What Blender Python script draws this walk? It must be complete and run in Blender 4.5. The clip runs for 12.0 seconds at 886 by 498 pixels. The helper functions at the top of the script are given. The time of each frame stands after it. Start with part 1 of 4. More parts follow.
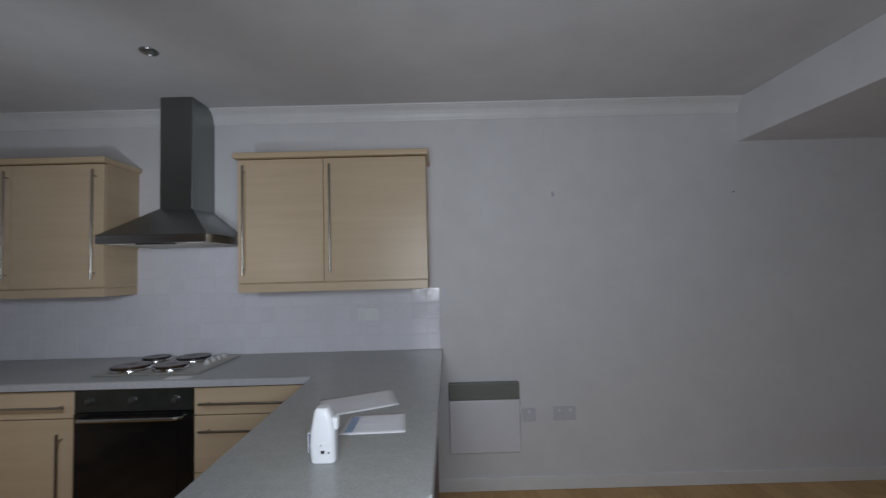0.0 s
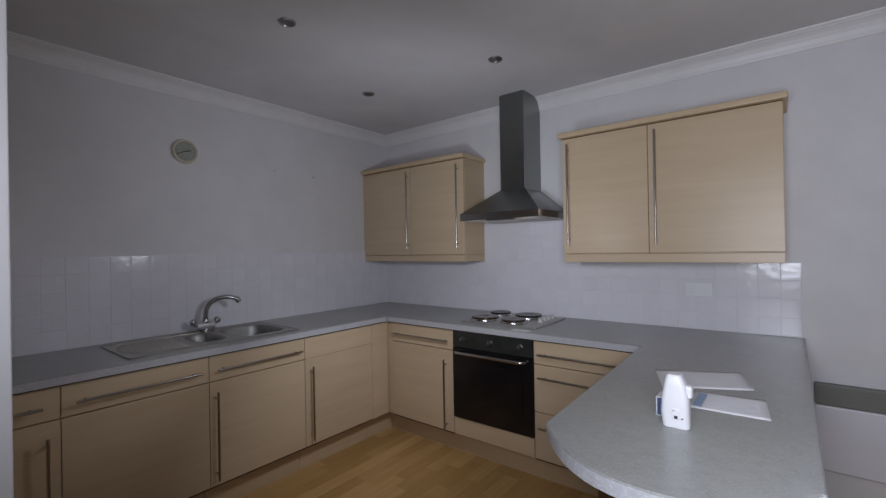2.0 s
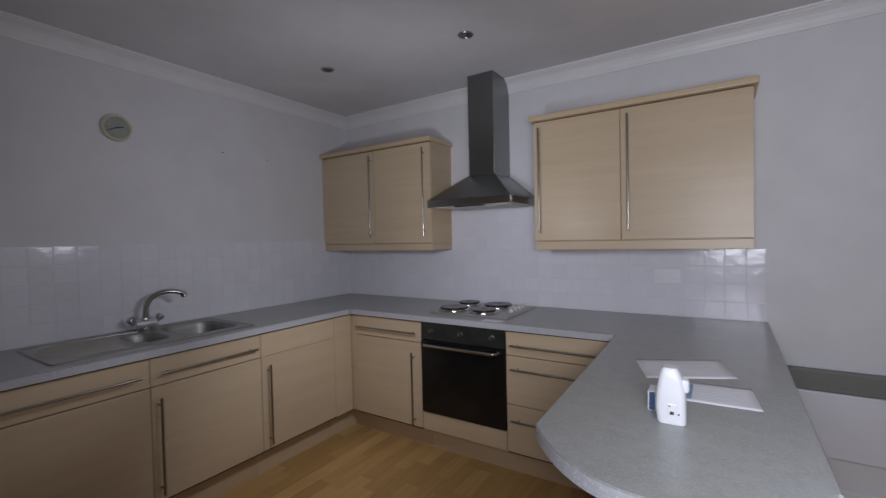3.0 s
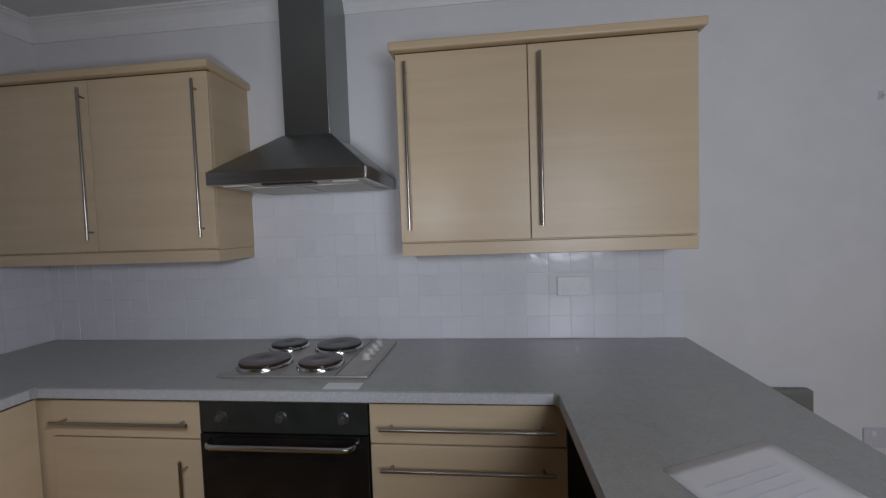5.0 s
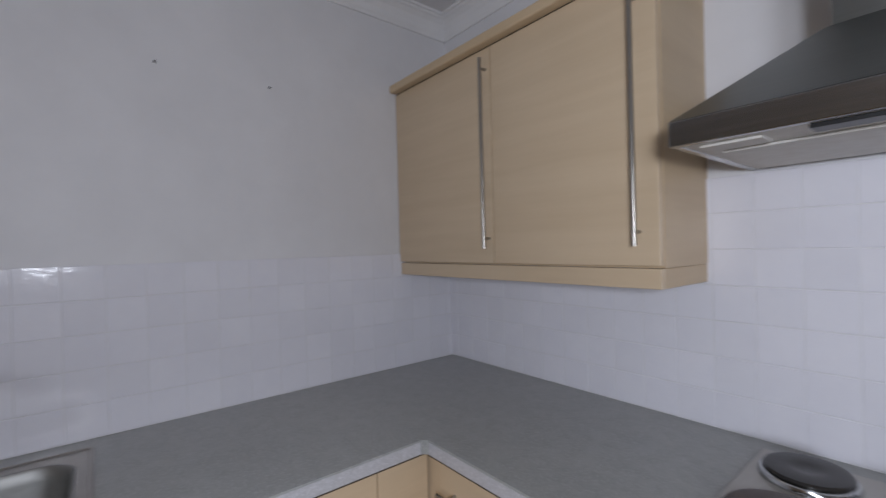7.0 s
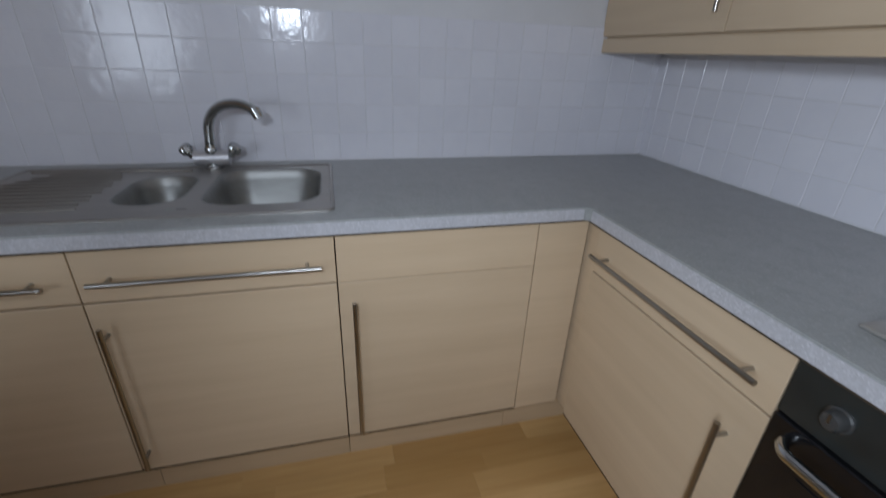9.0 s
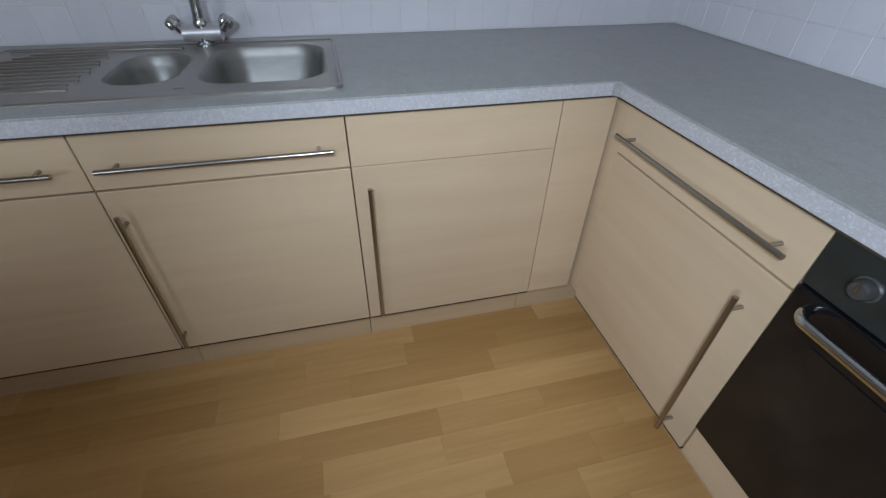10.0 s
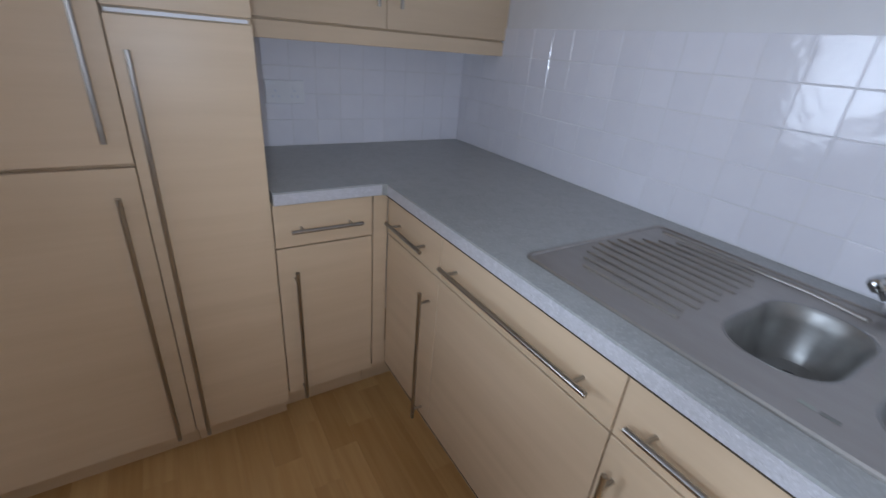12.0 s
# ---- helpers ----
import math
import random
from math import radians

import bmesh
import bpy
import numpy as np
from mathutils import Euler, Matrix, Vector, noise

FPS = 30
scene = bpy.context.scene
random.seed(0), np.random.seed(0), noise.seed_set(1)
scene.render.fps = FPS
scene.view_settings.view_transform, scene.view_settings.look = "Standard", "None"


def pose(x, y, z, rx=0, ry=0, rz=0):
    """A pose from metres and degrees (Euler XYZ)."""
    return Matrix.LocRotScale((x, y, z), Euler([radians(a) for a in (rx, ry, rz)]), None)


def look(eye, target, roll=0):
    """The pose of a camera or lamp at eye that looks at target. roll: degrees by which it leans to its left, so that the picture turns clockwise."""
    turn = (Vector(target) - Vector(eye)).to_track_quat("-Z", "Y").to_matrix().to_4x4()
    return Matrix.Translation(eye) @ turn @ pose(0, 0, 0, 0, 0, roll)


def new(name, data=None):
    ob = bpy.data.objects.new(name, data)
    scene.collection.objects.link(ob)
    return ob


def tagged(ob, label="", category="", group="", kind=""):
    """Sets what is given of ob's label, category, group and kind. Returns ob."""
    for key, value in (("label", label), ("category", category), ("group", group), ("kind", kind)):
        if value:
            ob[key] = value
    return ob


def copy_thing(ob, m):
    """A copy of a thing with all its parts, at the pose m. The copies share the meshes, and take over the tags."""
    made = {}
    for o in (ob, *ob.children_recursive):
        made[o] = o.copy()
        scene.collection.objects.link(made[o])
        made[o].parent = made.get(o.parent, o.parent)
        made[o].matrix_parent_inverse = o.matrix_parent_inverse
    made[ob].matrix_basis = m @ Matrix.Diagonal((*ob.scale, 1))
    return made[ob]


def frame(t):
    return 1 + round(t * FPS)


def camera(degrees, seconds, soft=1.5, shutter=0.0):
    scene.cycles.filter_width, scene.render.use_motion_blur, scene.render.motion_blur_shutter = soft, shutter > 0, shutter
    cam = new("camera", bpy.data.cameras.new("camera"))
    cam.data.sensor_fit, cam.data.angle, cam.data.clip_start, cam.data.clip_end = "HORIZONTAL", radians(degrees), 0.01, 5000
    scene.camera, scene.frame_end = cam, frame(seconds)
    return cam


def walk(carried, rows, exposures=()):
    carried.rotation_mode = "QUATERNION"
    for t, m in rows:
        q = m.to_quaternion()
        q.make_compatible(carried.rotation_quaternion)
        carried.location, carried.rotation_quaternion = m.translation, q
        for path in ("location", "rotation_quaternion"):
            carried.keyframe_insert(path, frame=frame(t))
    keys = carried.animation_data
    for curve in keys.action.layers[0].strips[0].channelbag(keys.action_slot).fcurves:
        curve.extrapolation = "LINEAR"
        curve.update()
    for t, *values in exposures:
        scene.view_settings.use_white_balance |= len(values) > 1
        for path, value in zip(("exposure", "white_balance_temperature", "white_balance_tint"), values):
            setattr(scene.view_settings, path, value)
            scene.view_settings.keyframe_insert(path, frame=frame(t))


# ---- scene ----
cam = camera(92.0, 12.0, soft=1.35, shutter=0.22)
PATH = [
    (0, (3.163, -2.857, 1.437), (3.173, -0.86, 1.536), -1.5),
    (0.5, (3.185, -2.887, 1.454), (2.754, -0.935, 1.505), -1.6),
    (1, (3.144, -2.915, 1.442), (2.419, -1.052, 1.472), -1.2),
    (1.5, (3.105, -2.969, 1.436), (2.065, -1.26, 1.449), -0.6),
    (2, (3.063, -2.989, 1.425), (1.824, -1.419, 1.43), -1.0),
    (2.5, (3.027, -2.975, 1.436), (1.701, -1.478, 1.415), -1.4),
    (3, (2.935, -2.908, 1.419), (1.85, -1.229, 1.369), -1.3),
    (3.5, (2.864, -2.716, 1.39), (2.093, -0.874, 1.282), -2.4),
    (3.7, (2.818, -2.611, 1.393), (2.148, -0.73, 1.264), -3.0),
    (5.3, (2.19, -1.845, 1.452), (1.983, 0.143, 1.383), -1.7),
    (5.5, (2.115, -1.743, 1.458), (1.754, 0.223, 1.426), -1.6),
    (6, (1.897, -1.559, 1.462), (1.3, 0.349, 1.434), -1.5),
    (6.5, (1.688, -1.44, 1.47), (0.747, 0.325, 1.459), -1.2),
    (7, (1.62, -1.357, 1.451), (0.066, -0.098, 1.44), -1.5),
    (7.2, (1.615, -1.327, 1.457), (-0.115, -0.325, 1.408), -0.8),
    (8.8, (1.698, -1.384, 1.327), (-0.149, -0.886, 0.743), 2.0),
    (9, (1.689, -1.374, 1.307), (-0.067, -0.899, 0.476), 2.3),
    (9.5, (1.691, -1.36, 1.266), (0.133, -0.942, 0.084), 1.1),
    (10, (1.675, -1.397, 1.26), (0.153, -1.003, 0.023), 1.2),
    (10.5, (1.607, -1.465, 1.271), (0.038, -1.204, 0.059), 2.5),
    (11, (1.404, -1.493, 1.302), (-0.262, -1.9, 0.272), 2.1),
    (11.5, (1.279, -1.581, 1.305), (-0.11, -2.652, 0.343), 4.6),
    (12, (1.227, -1.676, 1.335), (0.237, -3.191, 0.483), 4.9),
]
walk(cam, [(t, look(e, g, r)) for t, e, g, r in PATH],
     exposures=[(0.0, 0.21, 6350, 6), (0.5, 0.37, 6350, 7), (1.5, 0.40, 6400, 10), (2.5, 0.50, 6450, 13), (3.7, 0.36, 6430, 13), (5.5, 0.45, 6480, 7), (6.0, 0.87, 6430, 8),
                (6.5, 1.04, 6400, 9), (7.2, 1.16, 6350, 11), (9.0, 1.09, 6000, 6), (9.5, 1.36, 5980, 5), (10.0, 1.48, 5850, 3), (10.5, 1.64, 5500, 1), (11.0, 1.50, 5300, 3), (11.5, 1.80, 5550, 6), (12.0, 2.05, 5650, 7)])

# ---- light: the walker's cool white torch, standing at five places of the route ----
world = bpy.data.worlds.new("dim_room")
scene.world = world
world.use_nodes = True
world.node_tree.nodes["Background"].inputs["Color"].default_value = (0.55, 0.6, 0.65, 1)
world.node_tree.nodes["Background"].inputs["Strength"].default_value = 0.05


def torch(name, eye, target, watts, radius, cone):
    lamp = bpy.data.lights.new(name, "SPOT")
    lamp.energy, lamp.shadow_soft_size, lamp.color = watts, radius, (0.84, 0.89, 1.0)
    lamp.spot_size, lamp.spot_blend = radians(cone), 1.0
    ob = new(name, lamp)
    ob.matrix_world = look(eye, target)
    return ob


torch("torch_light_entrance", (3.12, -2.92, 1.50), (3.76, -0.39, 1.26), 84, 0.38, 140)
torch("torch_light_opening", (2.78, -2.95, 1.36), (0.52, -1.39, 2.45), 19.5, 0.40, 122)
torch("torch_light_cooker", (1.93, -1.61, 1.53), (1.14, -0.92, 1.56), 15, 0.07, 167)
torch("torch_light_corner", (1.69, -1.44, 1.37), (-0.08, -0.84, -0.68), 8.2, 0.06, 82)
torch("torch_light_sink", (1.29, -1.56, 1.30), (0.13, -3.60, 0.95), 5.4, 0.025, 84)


# ---- materials ----
def material(name, colour, rough=0.5, metal=0.0, bump=0.0, bump_scale=60.0, grain=None, mix=None, spots=None, spec=0.5, per_object=0.0, tones=None, island=False):
    """grain: stretch of the noise in x, y, z; mix: second colour that the noise leads to."""
    m = bpy.data.materials.new(name)
    m.use_nodes = True
    nodes, links = m.node_tree.nodes, m.node_tree.links
    b = nodes["Principled BSDF"]
    b.inputs["Base Color"].default_value = (*colour, 1)
    b.inputs["Roughness"].default_value = rough
    b.inputs["Metallic"].default_value = metal
    b.inputs["Specular IOR Level"].default_value = spec
    at = nodes.new("ShaderNodeTexCoord")
    info = nodes.new("ShaderNodeObjectInfo")
    shift = nodes.new("ShaderNodeVectorMath")
    shift.operation = "MULTIPLY_ADD"
    links.new(info.outputs["Random"], shift.inputs[0])
    shift.inputs[1].default_value = (7.3, 5.1, 3.7) if per_object else (0, 0, 0)
    links.new(at.outputs["Object"], shift.inputs[2])
    place = shift.outputs[0]
    out = None
    if mix:
        mp = nodes.new("ShaderNodeMapping")
        mp.inputs["Scale"].default_value = grain or (1, 1, 1)
        links.new(place, mp.inputs["Vector"])
        fine = nodes.new("ShaderNodeTexNoise")
        fine.inputs["Scale"].default_value = 1.0
        fine.inputs["Detail"].default_value = 6
        fine.inputs["Roughness"].default_value = 0.6
        links.new(mp.outputs[0], fine.inputs["Vector"])
        broad = nodes.new("ShaderNodeTexNoise")
        broad.inputs["Scale"].default_value = 2.2
        broad.inputs["Detail"].default_value = 3
        links.new(place, broad.inputs["Vector"])
        add = nodes.new("ShaderNodeMath")
        add.operation = "MULTIPLY_ADD"
        links.new(broad.outputs["Fac"], add.inputs[0])
        add.inputs[1].default_value = 0.5
        links.new(fine.outputs["Fac"], add.inputs[2])
        ramp = nodes.new("ShaderNodeMapRange")
        ramp.inputs["From Min"].default_value, ramp.inputs["From Max"].default_value = 0.5, 1.0
        links.new(add.outputs[0], ramp.inputs["Value"])
        mixer = nodes.new("ShaderNodeMix")
        mixer.data_type = "RGBA"
        links.new(ramp.outputs[0], mixer.inputs["Factor"])
        mixer.inputs["A"].default_value, mixer.inputs["B"].default_value = (*colour, 1), (*mix, 1)
        out = mixer.outputs["Result"]
        wear = nodes.new("ShaderNodeMapRange")
        wear.inputs["To Min"].default_value, wear.inputs["To Max"].default_value = rough * 0.85, min(1, rough * 1.2)
        links.new(broad.outputs["Fac"], wear.inputs["Value"])
        links.new(wear.outputs[0], b.inputs["Roughness"])
    if spots:
        for scale, low, high, tone in spots:
            v = nodes.new("ShaderNodeTexNoise")
            v.inputs["Scale"].default_value = scale
            v.inputs["Detail"].default_value = 2
            links.new(place, v.inputs["Vector"])
            r = nodes.new("ShaderNodeMapRange")
            r.inputs["From Min"].default_value, r.inputs["From Max"].default_value = low, high
            links.new(v.outputs["Fac"], r.inputs["Value"])
            s = nodes.new("ShaderNodeMix")
            s.data_type = "RGBA"
            links.new(r.outputs[0], s.inputs["Factor"])
            if out:
                links.new(out, s.inputs["A"])
            else:
                s.inputs["A"].default_value = (*colour, 1)
            s.inputs["B"].default_value = (*tone, 1)
            out = s.outputs["Result"]
    if tones:
        pick = nodes.new("ShaderNodeValToRGB")
        pick.color_ramp.elements[0].color, pick.color_ramp.elements[1].color = (*tones[0], 1), (*tones[1], 1)
        if island:
            links.new(nodes.new("ShaderNodeNewGeometry").outputs["Random Per Island"], pick.inputs["Fac"])
        else:
            links.new(info.outputs["Random"], pick.inputs["Fac"])
        shade = nodes.new("ShaderNodeMix")
        shade.data_type, shade.blend_type = "RGBA", "MULTIPLY"
        shade.inputs["Factor"].default_value = 1.0
        links.new(out, shade.inputs["A"])
        links.new(pick.outputs["Color"], shade.inputs["B"])
        out = shade.outputs["Result"]
    if per_object:
        hsv = nodes.new("ShaderNodeHueSaturation")
        val = nodes.new("ShaderNodeMapRange")
        val.inputs["To Min"].default_value, val.inputs["To Max"].default_value = 1 - per_object, 1 + per_object
        links.new(info.outputs["Random"], val.inputs["Value"])
        links.new(val.outputs[0], hsv.inputs["Value"])
        if out:
            links.new(out, hsv.inputs["Color"])
        else:
            hsv.inputs["Color"].default_value = (*colour, 1)
        out = hsv.outputs["Color"]
    if out:
        links.new(out, b.inputs["Base Color"])
    if bump:
        n = nodes.new("ShaderNodeTexNoise")
        n.inputs["Scale"].default_value = bump_scale
        n.inputs["Detail"].default_value = 4
        links.new(place, n.inputs["Vector"])
        bp = nodes.new("ShaderNodeBump")
        bp.inputs["Strength"].default_value = bump
        bp.inputs["Distance"].default_value = 0.002
        links.new(n.outputs["Fac"], bp.inputs["Height"])
        links.new(bp.outputs[0], b.inputs["Normal"])
    return m


PAINT = material("wall_paint", (0.74, 0.73, 0.74), 0.6, bump=0.25, bump_scale=90, mix=(0.68, 0.67, 0.68), grain=(5, 5, 5))
CEIL = material("ceiling_paint", (0.70, 0.69, 0.70), 0.85, bump=0.2, bump_scale=70, mix=(0.62, 0.61, 0.62), grain=(3, 3, 3))
TRIM = material("white_gloss_trim", (0.80, 0.79, 0.79), 0.4, bump=0.05, mix=(0.74, 0.73, 0.73), grain=(8, 8, 8))
TILE = material("white_glazed_tile", (0.77, 0.76, 0.80), 0.14, bump=0.8, bump_scale=22, per_object=0.025, mix=(0.73, 0.72, 0.77), grain=(12, 12, 12))
GROUT = material("pale_grout", (0.75, 0.74, 0.77), 0.6, bump=0.3, bump_scale=300, mix=(0.64, 0.63, 0.63), grain=(20, 20, 20))
OAK = material("pale_oak_foil", (0.64, 0.50, 0.338), 0.36, bump=0.06, bump_scale=200, mix=(0.565, 0.432, 0.283), grain=(1.3, 1.3, 19), per_object=0.03)
OAK_SIDE = material("pale_oak_edge", (0.62, 0.475, 0.305), 0.40, bump=0.06, bump_scale=200, mix=(0.54, 0.40, 0.248), grain=(1.3, 1.3, 19), per_object=0.03)
# dark brown for shadow lines painted as strips along fronts and worktop
SHADE = material("painted_gap_shade", (0.05, 0.035, 0.02), 0.8, bump=0.1)
BROWN = material("red_brown_veneer", (0.11, 0.05, 0.025), 0.45, bump=0.1, bump_scale=120, mix=(0.06, 0.028, 0.014), grain=(4, 4, 60))
WORKTOP = material("grey_speckled_laminate", (0.37, 0.378, 0.365), 0.30, bump=0.08, bump_scale=350, mix=(0.31, 0.317, 0.306), grain=(14, 14, 14),
                   spots=[(26, 0.45, 0.75, (0.30, 0.31, 0.295)), (110, 0.52, 0.70, (0.38, 0.386, 0.378)), (230, 0.58, 0.72, (0.44, 0.44, 0.445)), (300, 0.60, 0.76, (0.25, 0.253, 0.248))])
# the worktop laminate again, paler: light on the front edge painted into the colour
LIT_EDGING = material("lit_speckled_edging", (0.52, 0.52, 0.548), 0.38, bump=0.1, bump_scale=350, mix=(0.45, 0.452, 0.472), grain=(30, 30, 30),
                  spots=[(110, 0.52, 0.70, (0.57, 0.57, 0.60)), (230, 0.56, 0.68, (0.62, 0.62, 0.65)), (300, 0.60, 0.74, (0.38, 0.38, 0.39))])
STEEL = material("brushed_steel", (0.42, 0.42, 0.42), 0.30, 1.0, bump=0.04, bump_scale=400, mix=(0.34, 0.34, 0.34), grain=(6, 60, 200))
HOODSTEEL = material("dull_hood_steel", (0.26, 0.27, 0.262), 0.33, 1.0, bump=0.04, bump_scale=300, mix=(0.24, 0.25, 0.242), grain=(4, 4, 160))
RIMSTEEL = material("hood_rim_steel", (0.46, 0.46, 0.46), 0.22, 1.0, bump=0.03, bump_scale=300, mix=(0.36, 0.36, 0.36), grain=(4, 60, 160))
for metal, spread in ((HOODSTEEL, 0.6), (RIMSTEEL, 0.75)):
    # brushed along the horizontal, so that reflections stretch upright
    metal.node_tree.nodes["Principled BSDF"].inputs["Anisotropic"].default_value = spread
    metal.node_tree.nodes["Principled BSDF"].inputs["Anisotropic Rotation"].default_value = 0.25
SINKSTEEL = material("sink_steel", (0.36, 0.36, 0.345), 0.44, 0.82, bump=0.06, bump_scale=150, mix=(0.29, 0.285, 0.27), grain=(30, 8, 30))
DECKSTEEL = material("dull_deck_steel", (0.40, 0.382, 0.355), 0.38, 0.90, bump=0.08, bump_scale=150, mix=(0.36, 0.338, 0.31), grain=(30, 8, 30))
HOBSTEEL = material("dull_hob_steel", (0.52, 0.50, 0.47), 0.44, 0.70, bump=0.08, bump_scale=150, mix=(0.43, 0.415, 0.385), grain=(30, 8, 30))
PALESTEEL = material("pale_satin_steel", (0.66, 0.65, 0.67), 0.34, 0.75)
KNOBGREY = material("pale_grey_knob", (0.58, 0.57, 0.55), 0.4, mix=(0.50, 0.49, 0.47), grain=(20, 20, 20))
PLATE = material("lilac_grey_plastic", (0.60, 0.59, 0.645), 0.4, mix=(0.56, 0.55, 0.60), grain=(12, 12, 12))
CHROME = material("chrome", (0.52, 0.53, 0.53), 0.13, 1.0)
HANDLE = material("nickel_bar", (0.36, 0.34, 0.31), 0.28, 1.0, bump=0.03, bump_scale=500)
BLACKGLASS = material("black_oven_glass", (0.008, 0.008, 0.009), 0.10, spots=[(9, 0.5, 0.8, (0.018, 0.016, 0.014))])
FASCIA = material("smoked_glass_fascia", (0.028, 0.031, 0.029), 0.20, bump=0.04, bump_scale=30, spots=[(12, 0.45, 0.75, (0.020, 0.022, 0.021))])
KNOB = material("grey_knob", (0.085, 0.085, 0.083), 0.25, 0.4, bump=0.03)
BLACK = material("black_enamel", (0.015, 0.015, 0.015), 0.35, bump=0.05)
IRON = material("black_cast_iron", (0.014, 0.014, 0.013), 0.24, bump=0.15, bump_scale=180, mix=(0.028, 0.024, 0.021), grain=(30, 30, 30))
RUST = material("rusted_hotplate", (0.060, 0.030, 0.015), 0.20, bump=0.15, bump_scale=160, mix=(0.035, 0.020, 0.011), grain=(22, 22, 22))
PLASTIC = material("white_plastic", (0.78, 0.78, 0.80), 0.35, mix=(0.72, 0.72, 0.74), grain=(12, 12, 12))
HEATER = material("heater_enamel", (0.76, 0.755, 0.79), 0.35, bump=0.05, mix=(0.71, 0.70, 0.74), grain=(6, 6, 6))
GRILLE = material("grey_heater_grille", (0.20, 0.20, 0.18), 0.55, bump=0.1)
CREAM = material("cream_plastic", (0.66, 0.61, 0.48), 0.4, mix=(0.55, 0.48, 0.34), grain=(10, 10, 10))
DIAL = material("clock_dial", (0.36, 0.38, 0.33), 0.4, mix=(0.28, 0.30, 0.26), grain=(14, 14, 14))
DIAL_MARK = material("dial_mark", (0.12, 0.13, 0.11), 0.6)
INK = material("dark_ink", (0.02, 0.02, 0.025), 0.6)
GREYINK = material("pale_print", (0.63, 0.65, 0.73), 0.7)
BLUE = material("blue_print", (0.06, 0.11, 0.22), 0.5, mix=(0.04, 0.07, 0.15), grain=(30, 30, 30))
PALEBLUE = material("pale_blue_print", (0.30, 0.40, 0.56), 0.6, mix=(0.24, 0.33, 0.48), grain=(30, 30, 30))
PAPER = material("white_paper", (0.80, 0.79, 0.80), 0.8, bump=0.15, bump_scale=40, mix=(0.74, 0.73, 0.75), grain=(9, 9, 9))
PINE = material("varnished_pine", (0.58, 0.34, 0.12), 0.4, bump=0.1, bump_scale=150, mix=(0.44, 0.23, 0.07), grain=(40, 40, 3))
PICTURE = material("dull_picture", (0.10, 0.085, 0.06), 0.3, mix=(0.16, 0.13, 0.09), grain=(6, 6, 6))
LENS = material("unlit_lamp_glass", (0.08, 0.08, 0.075), 0.12)
PLANK = material("oak_laminate", (0.98, 0.98, 0.98), 0.34, bump=0.08, bump_scale=140, mix=(0.80, 0.74, 0.64), grain=(42, 2.0, 10), per_object=0.04,
                 tones=((0.535, 0.32, 0.118), (0.66, 0.425, 0.18)))
PLANK_FAR = material("oak_laminate_far", (0.98, 0.98, 0.98), 0.34, bump=0.08, bump_scale=140, mix=(0.80, 0.74, 0.64), grain=(42, 2.0, 10),
                     tones=((0.535, 0.32, 0.118), (0.66, 0.425, 0.18)), island=True)
SEAM = material("floor_seam", (0.40, 0.23, 0.085), 0.7, bump=0.1)
NYLON = material("hood_filter", (0.64, 0.62, 0.58), 0.45, mix=(0.54, 0.51, 0.46), grain=(30, 30, 30))


# ---- mesh helpers ----
def box_into(bm, x0, x1, y0, y1, z0, z1, bevel=0.0, segments=2):
    made = bmesh.ops.create_cube(bm, size=1.0)
    vs = made["verts"]
    for v in vs:
        v.co = Vector(((x0 + x1) / 2 + v.co.x * (x1 - x0), (y0 + y1) / 2 + v.co.y * (y1 - y0), (z0 + z1) / 2 + v.co.z * (z1 - z0)))
    if bevel:
        es = list({e for v in vs for e in v.link_edges})
        bmesh.ops.bevel(bm, geom=es, offset=bevel, segments=segments, affect="EDGES", profile=0.5)
    return bm


def box(x0, x1, y0, y1, z0, z1, bevel=0.0, segments=2):
    return box_into(bmesh.new(), min(x0, x1), max(x0, x1), min(y0, y1), max(y0, y1), min(z0, z1), max(z0, z1), bevel, segments)


def rod_into(bm, a, b, r, r2=None, n=16):
    a, b = Vector(a), Vector(b)
    made = bmesh.ops.create_cone(bm, cap_ends=True, segments=n, radius1=r, radius2=r if r2 is None else r2, depth=(b - a).length)
    m = Matrix.Translation((a + b) / 2) @ (b - a).to_track_quat("Z", "Y").to_matrix().to_4x4()
    bmesh.ops.transform(bm, matrix=m, verts=made["verts"])
    return bm


def rod(a, b, r, r2=None, n=16):
    return rod_into(bmesh.new(), a, b, r, r2, n)


def lathe(profile, centre, n=32, squash=1.0):
    """Rings of (radius, height) about a vertical axis."""
    bm = bmesh.new()
    rings = []
    for r, z in profile:
        rings.append([bm.verts.new((centre[0] + r * math.cos(2 * math.pi * i / n), centre[1] + squash * r * math.sin(2 * math.pi * i / n), centre[2] + z)) for i in range(n)])
    for p, q in zip(rings, rings[1:]):
        for i in range(n):
            bm.faces.new((p[i], p[(i + 1) % n], q[(i + 1) % n], q[i]))
    bm.faces.new(list(reversed(rings[0])))
    bm.faces.new(rings[-1])
    return bm


def prism(outline, z0, z1):
    bm = bmesh.new()
    low = [bm.verts.new((x, y, z0)) for x, y in outline]
    f = bm.faces.new(low)
    made = bmesh.ops.extrude_face_region(bm, geom=[f])
    bmesh.ops.translate(bm, vec=(0, 0, z1 - z0), verts=[g for g in made["geom"] if isinstance(g, bmesh.types.BMVert)])
    bmesh.ops.recalc_face_normals(bm, faces=bm.faces)
    return bm


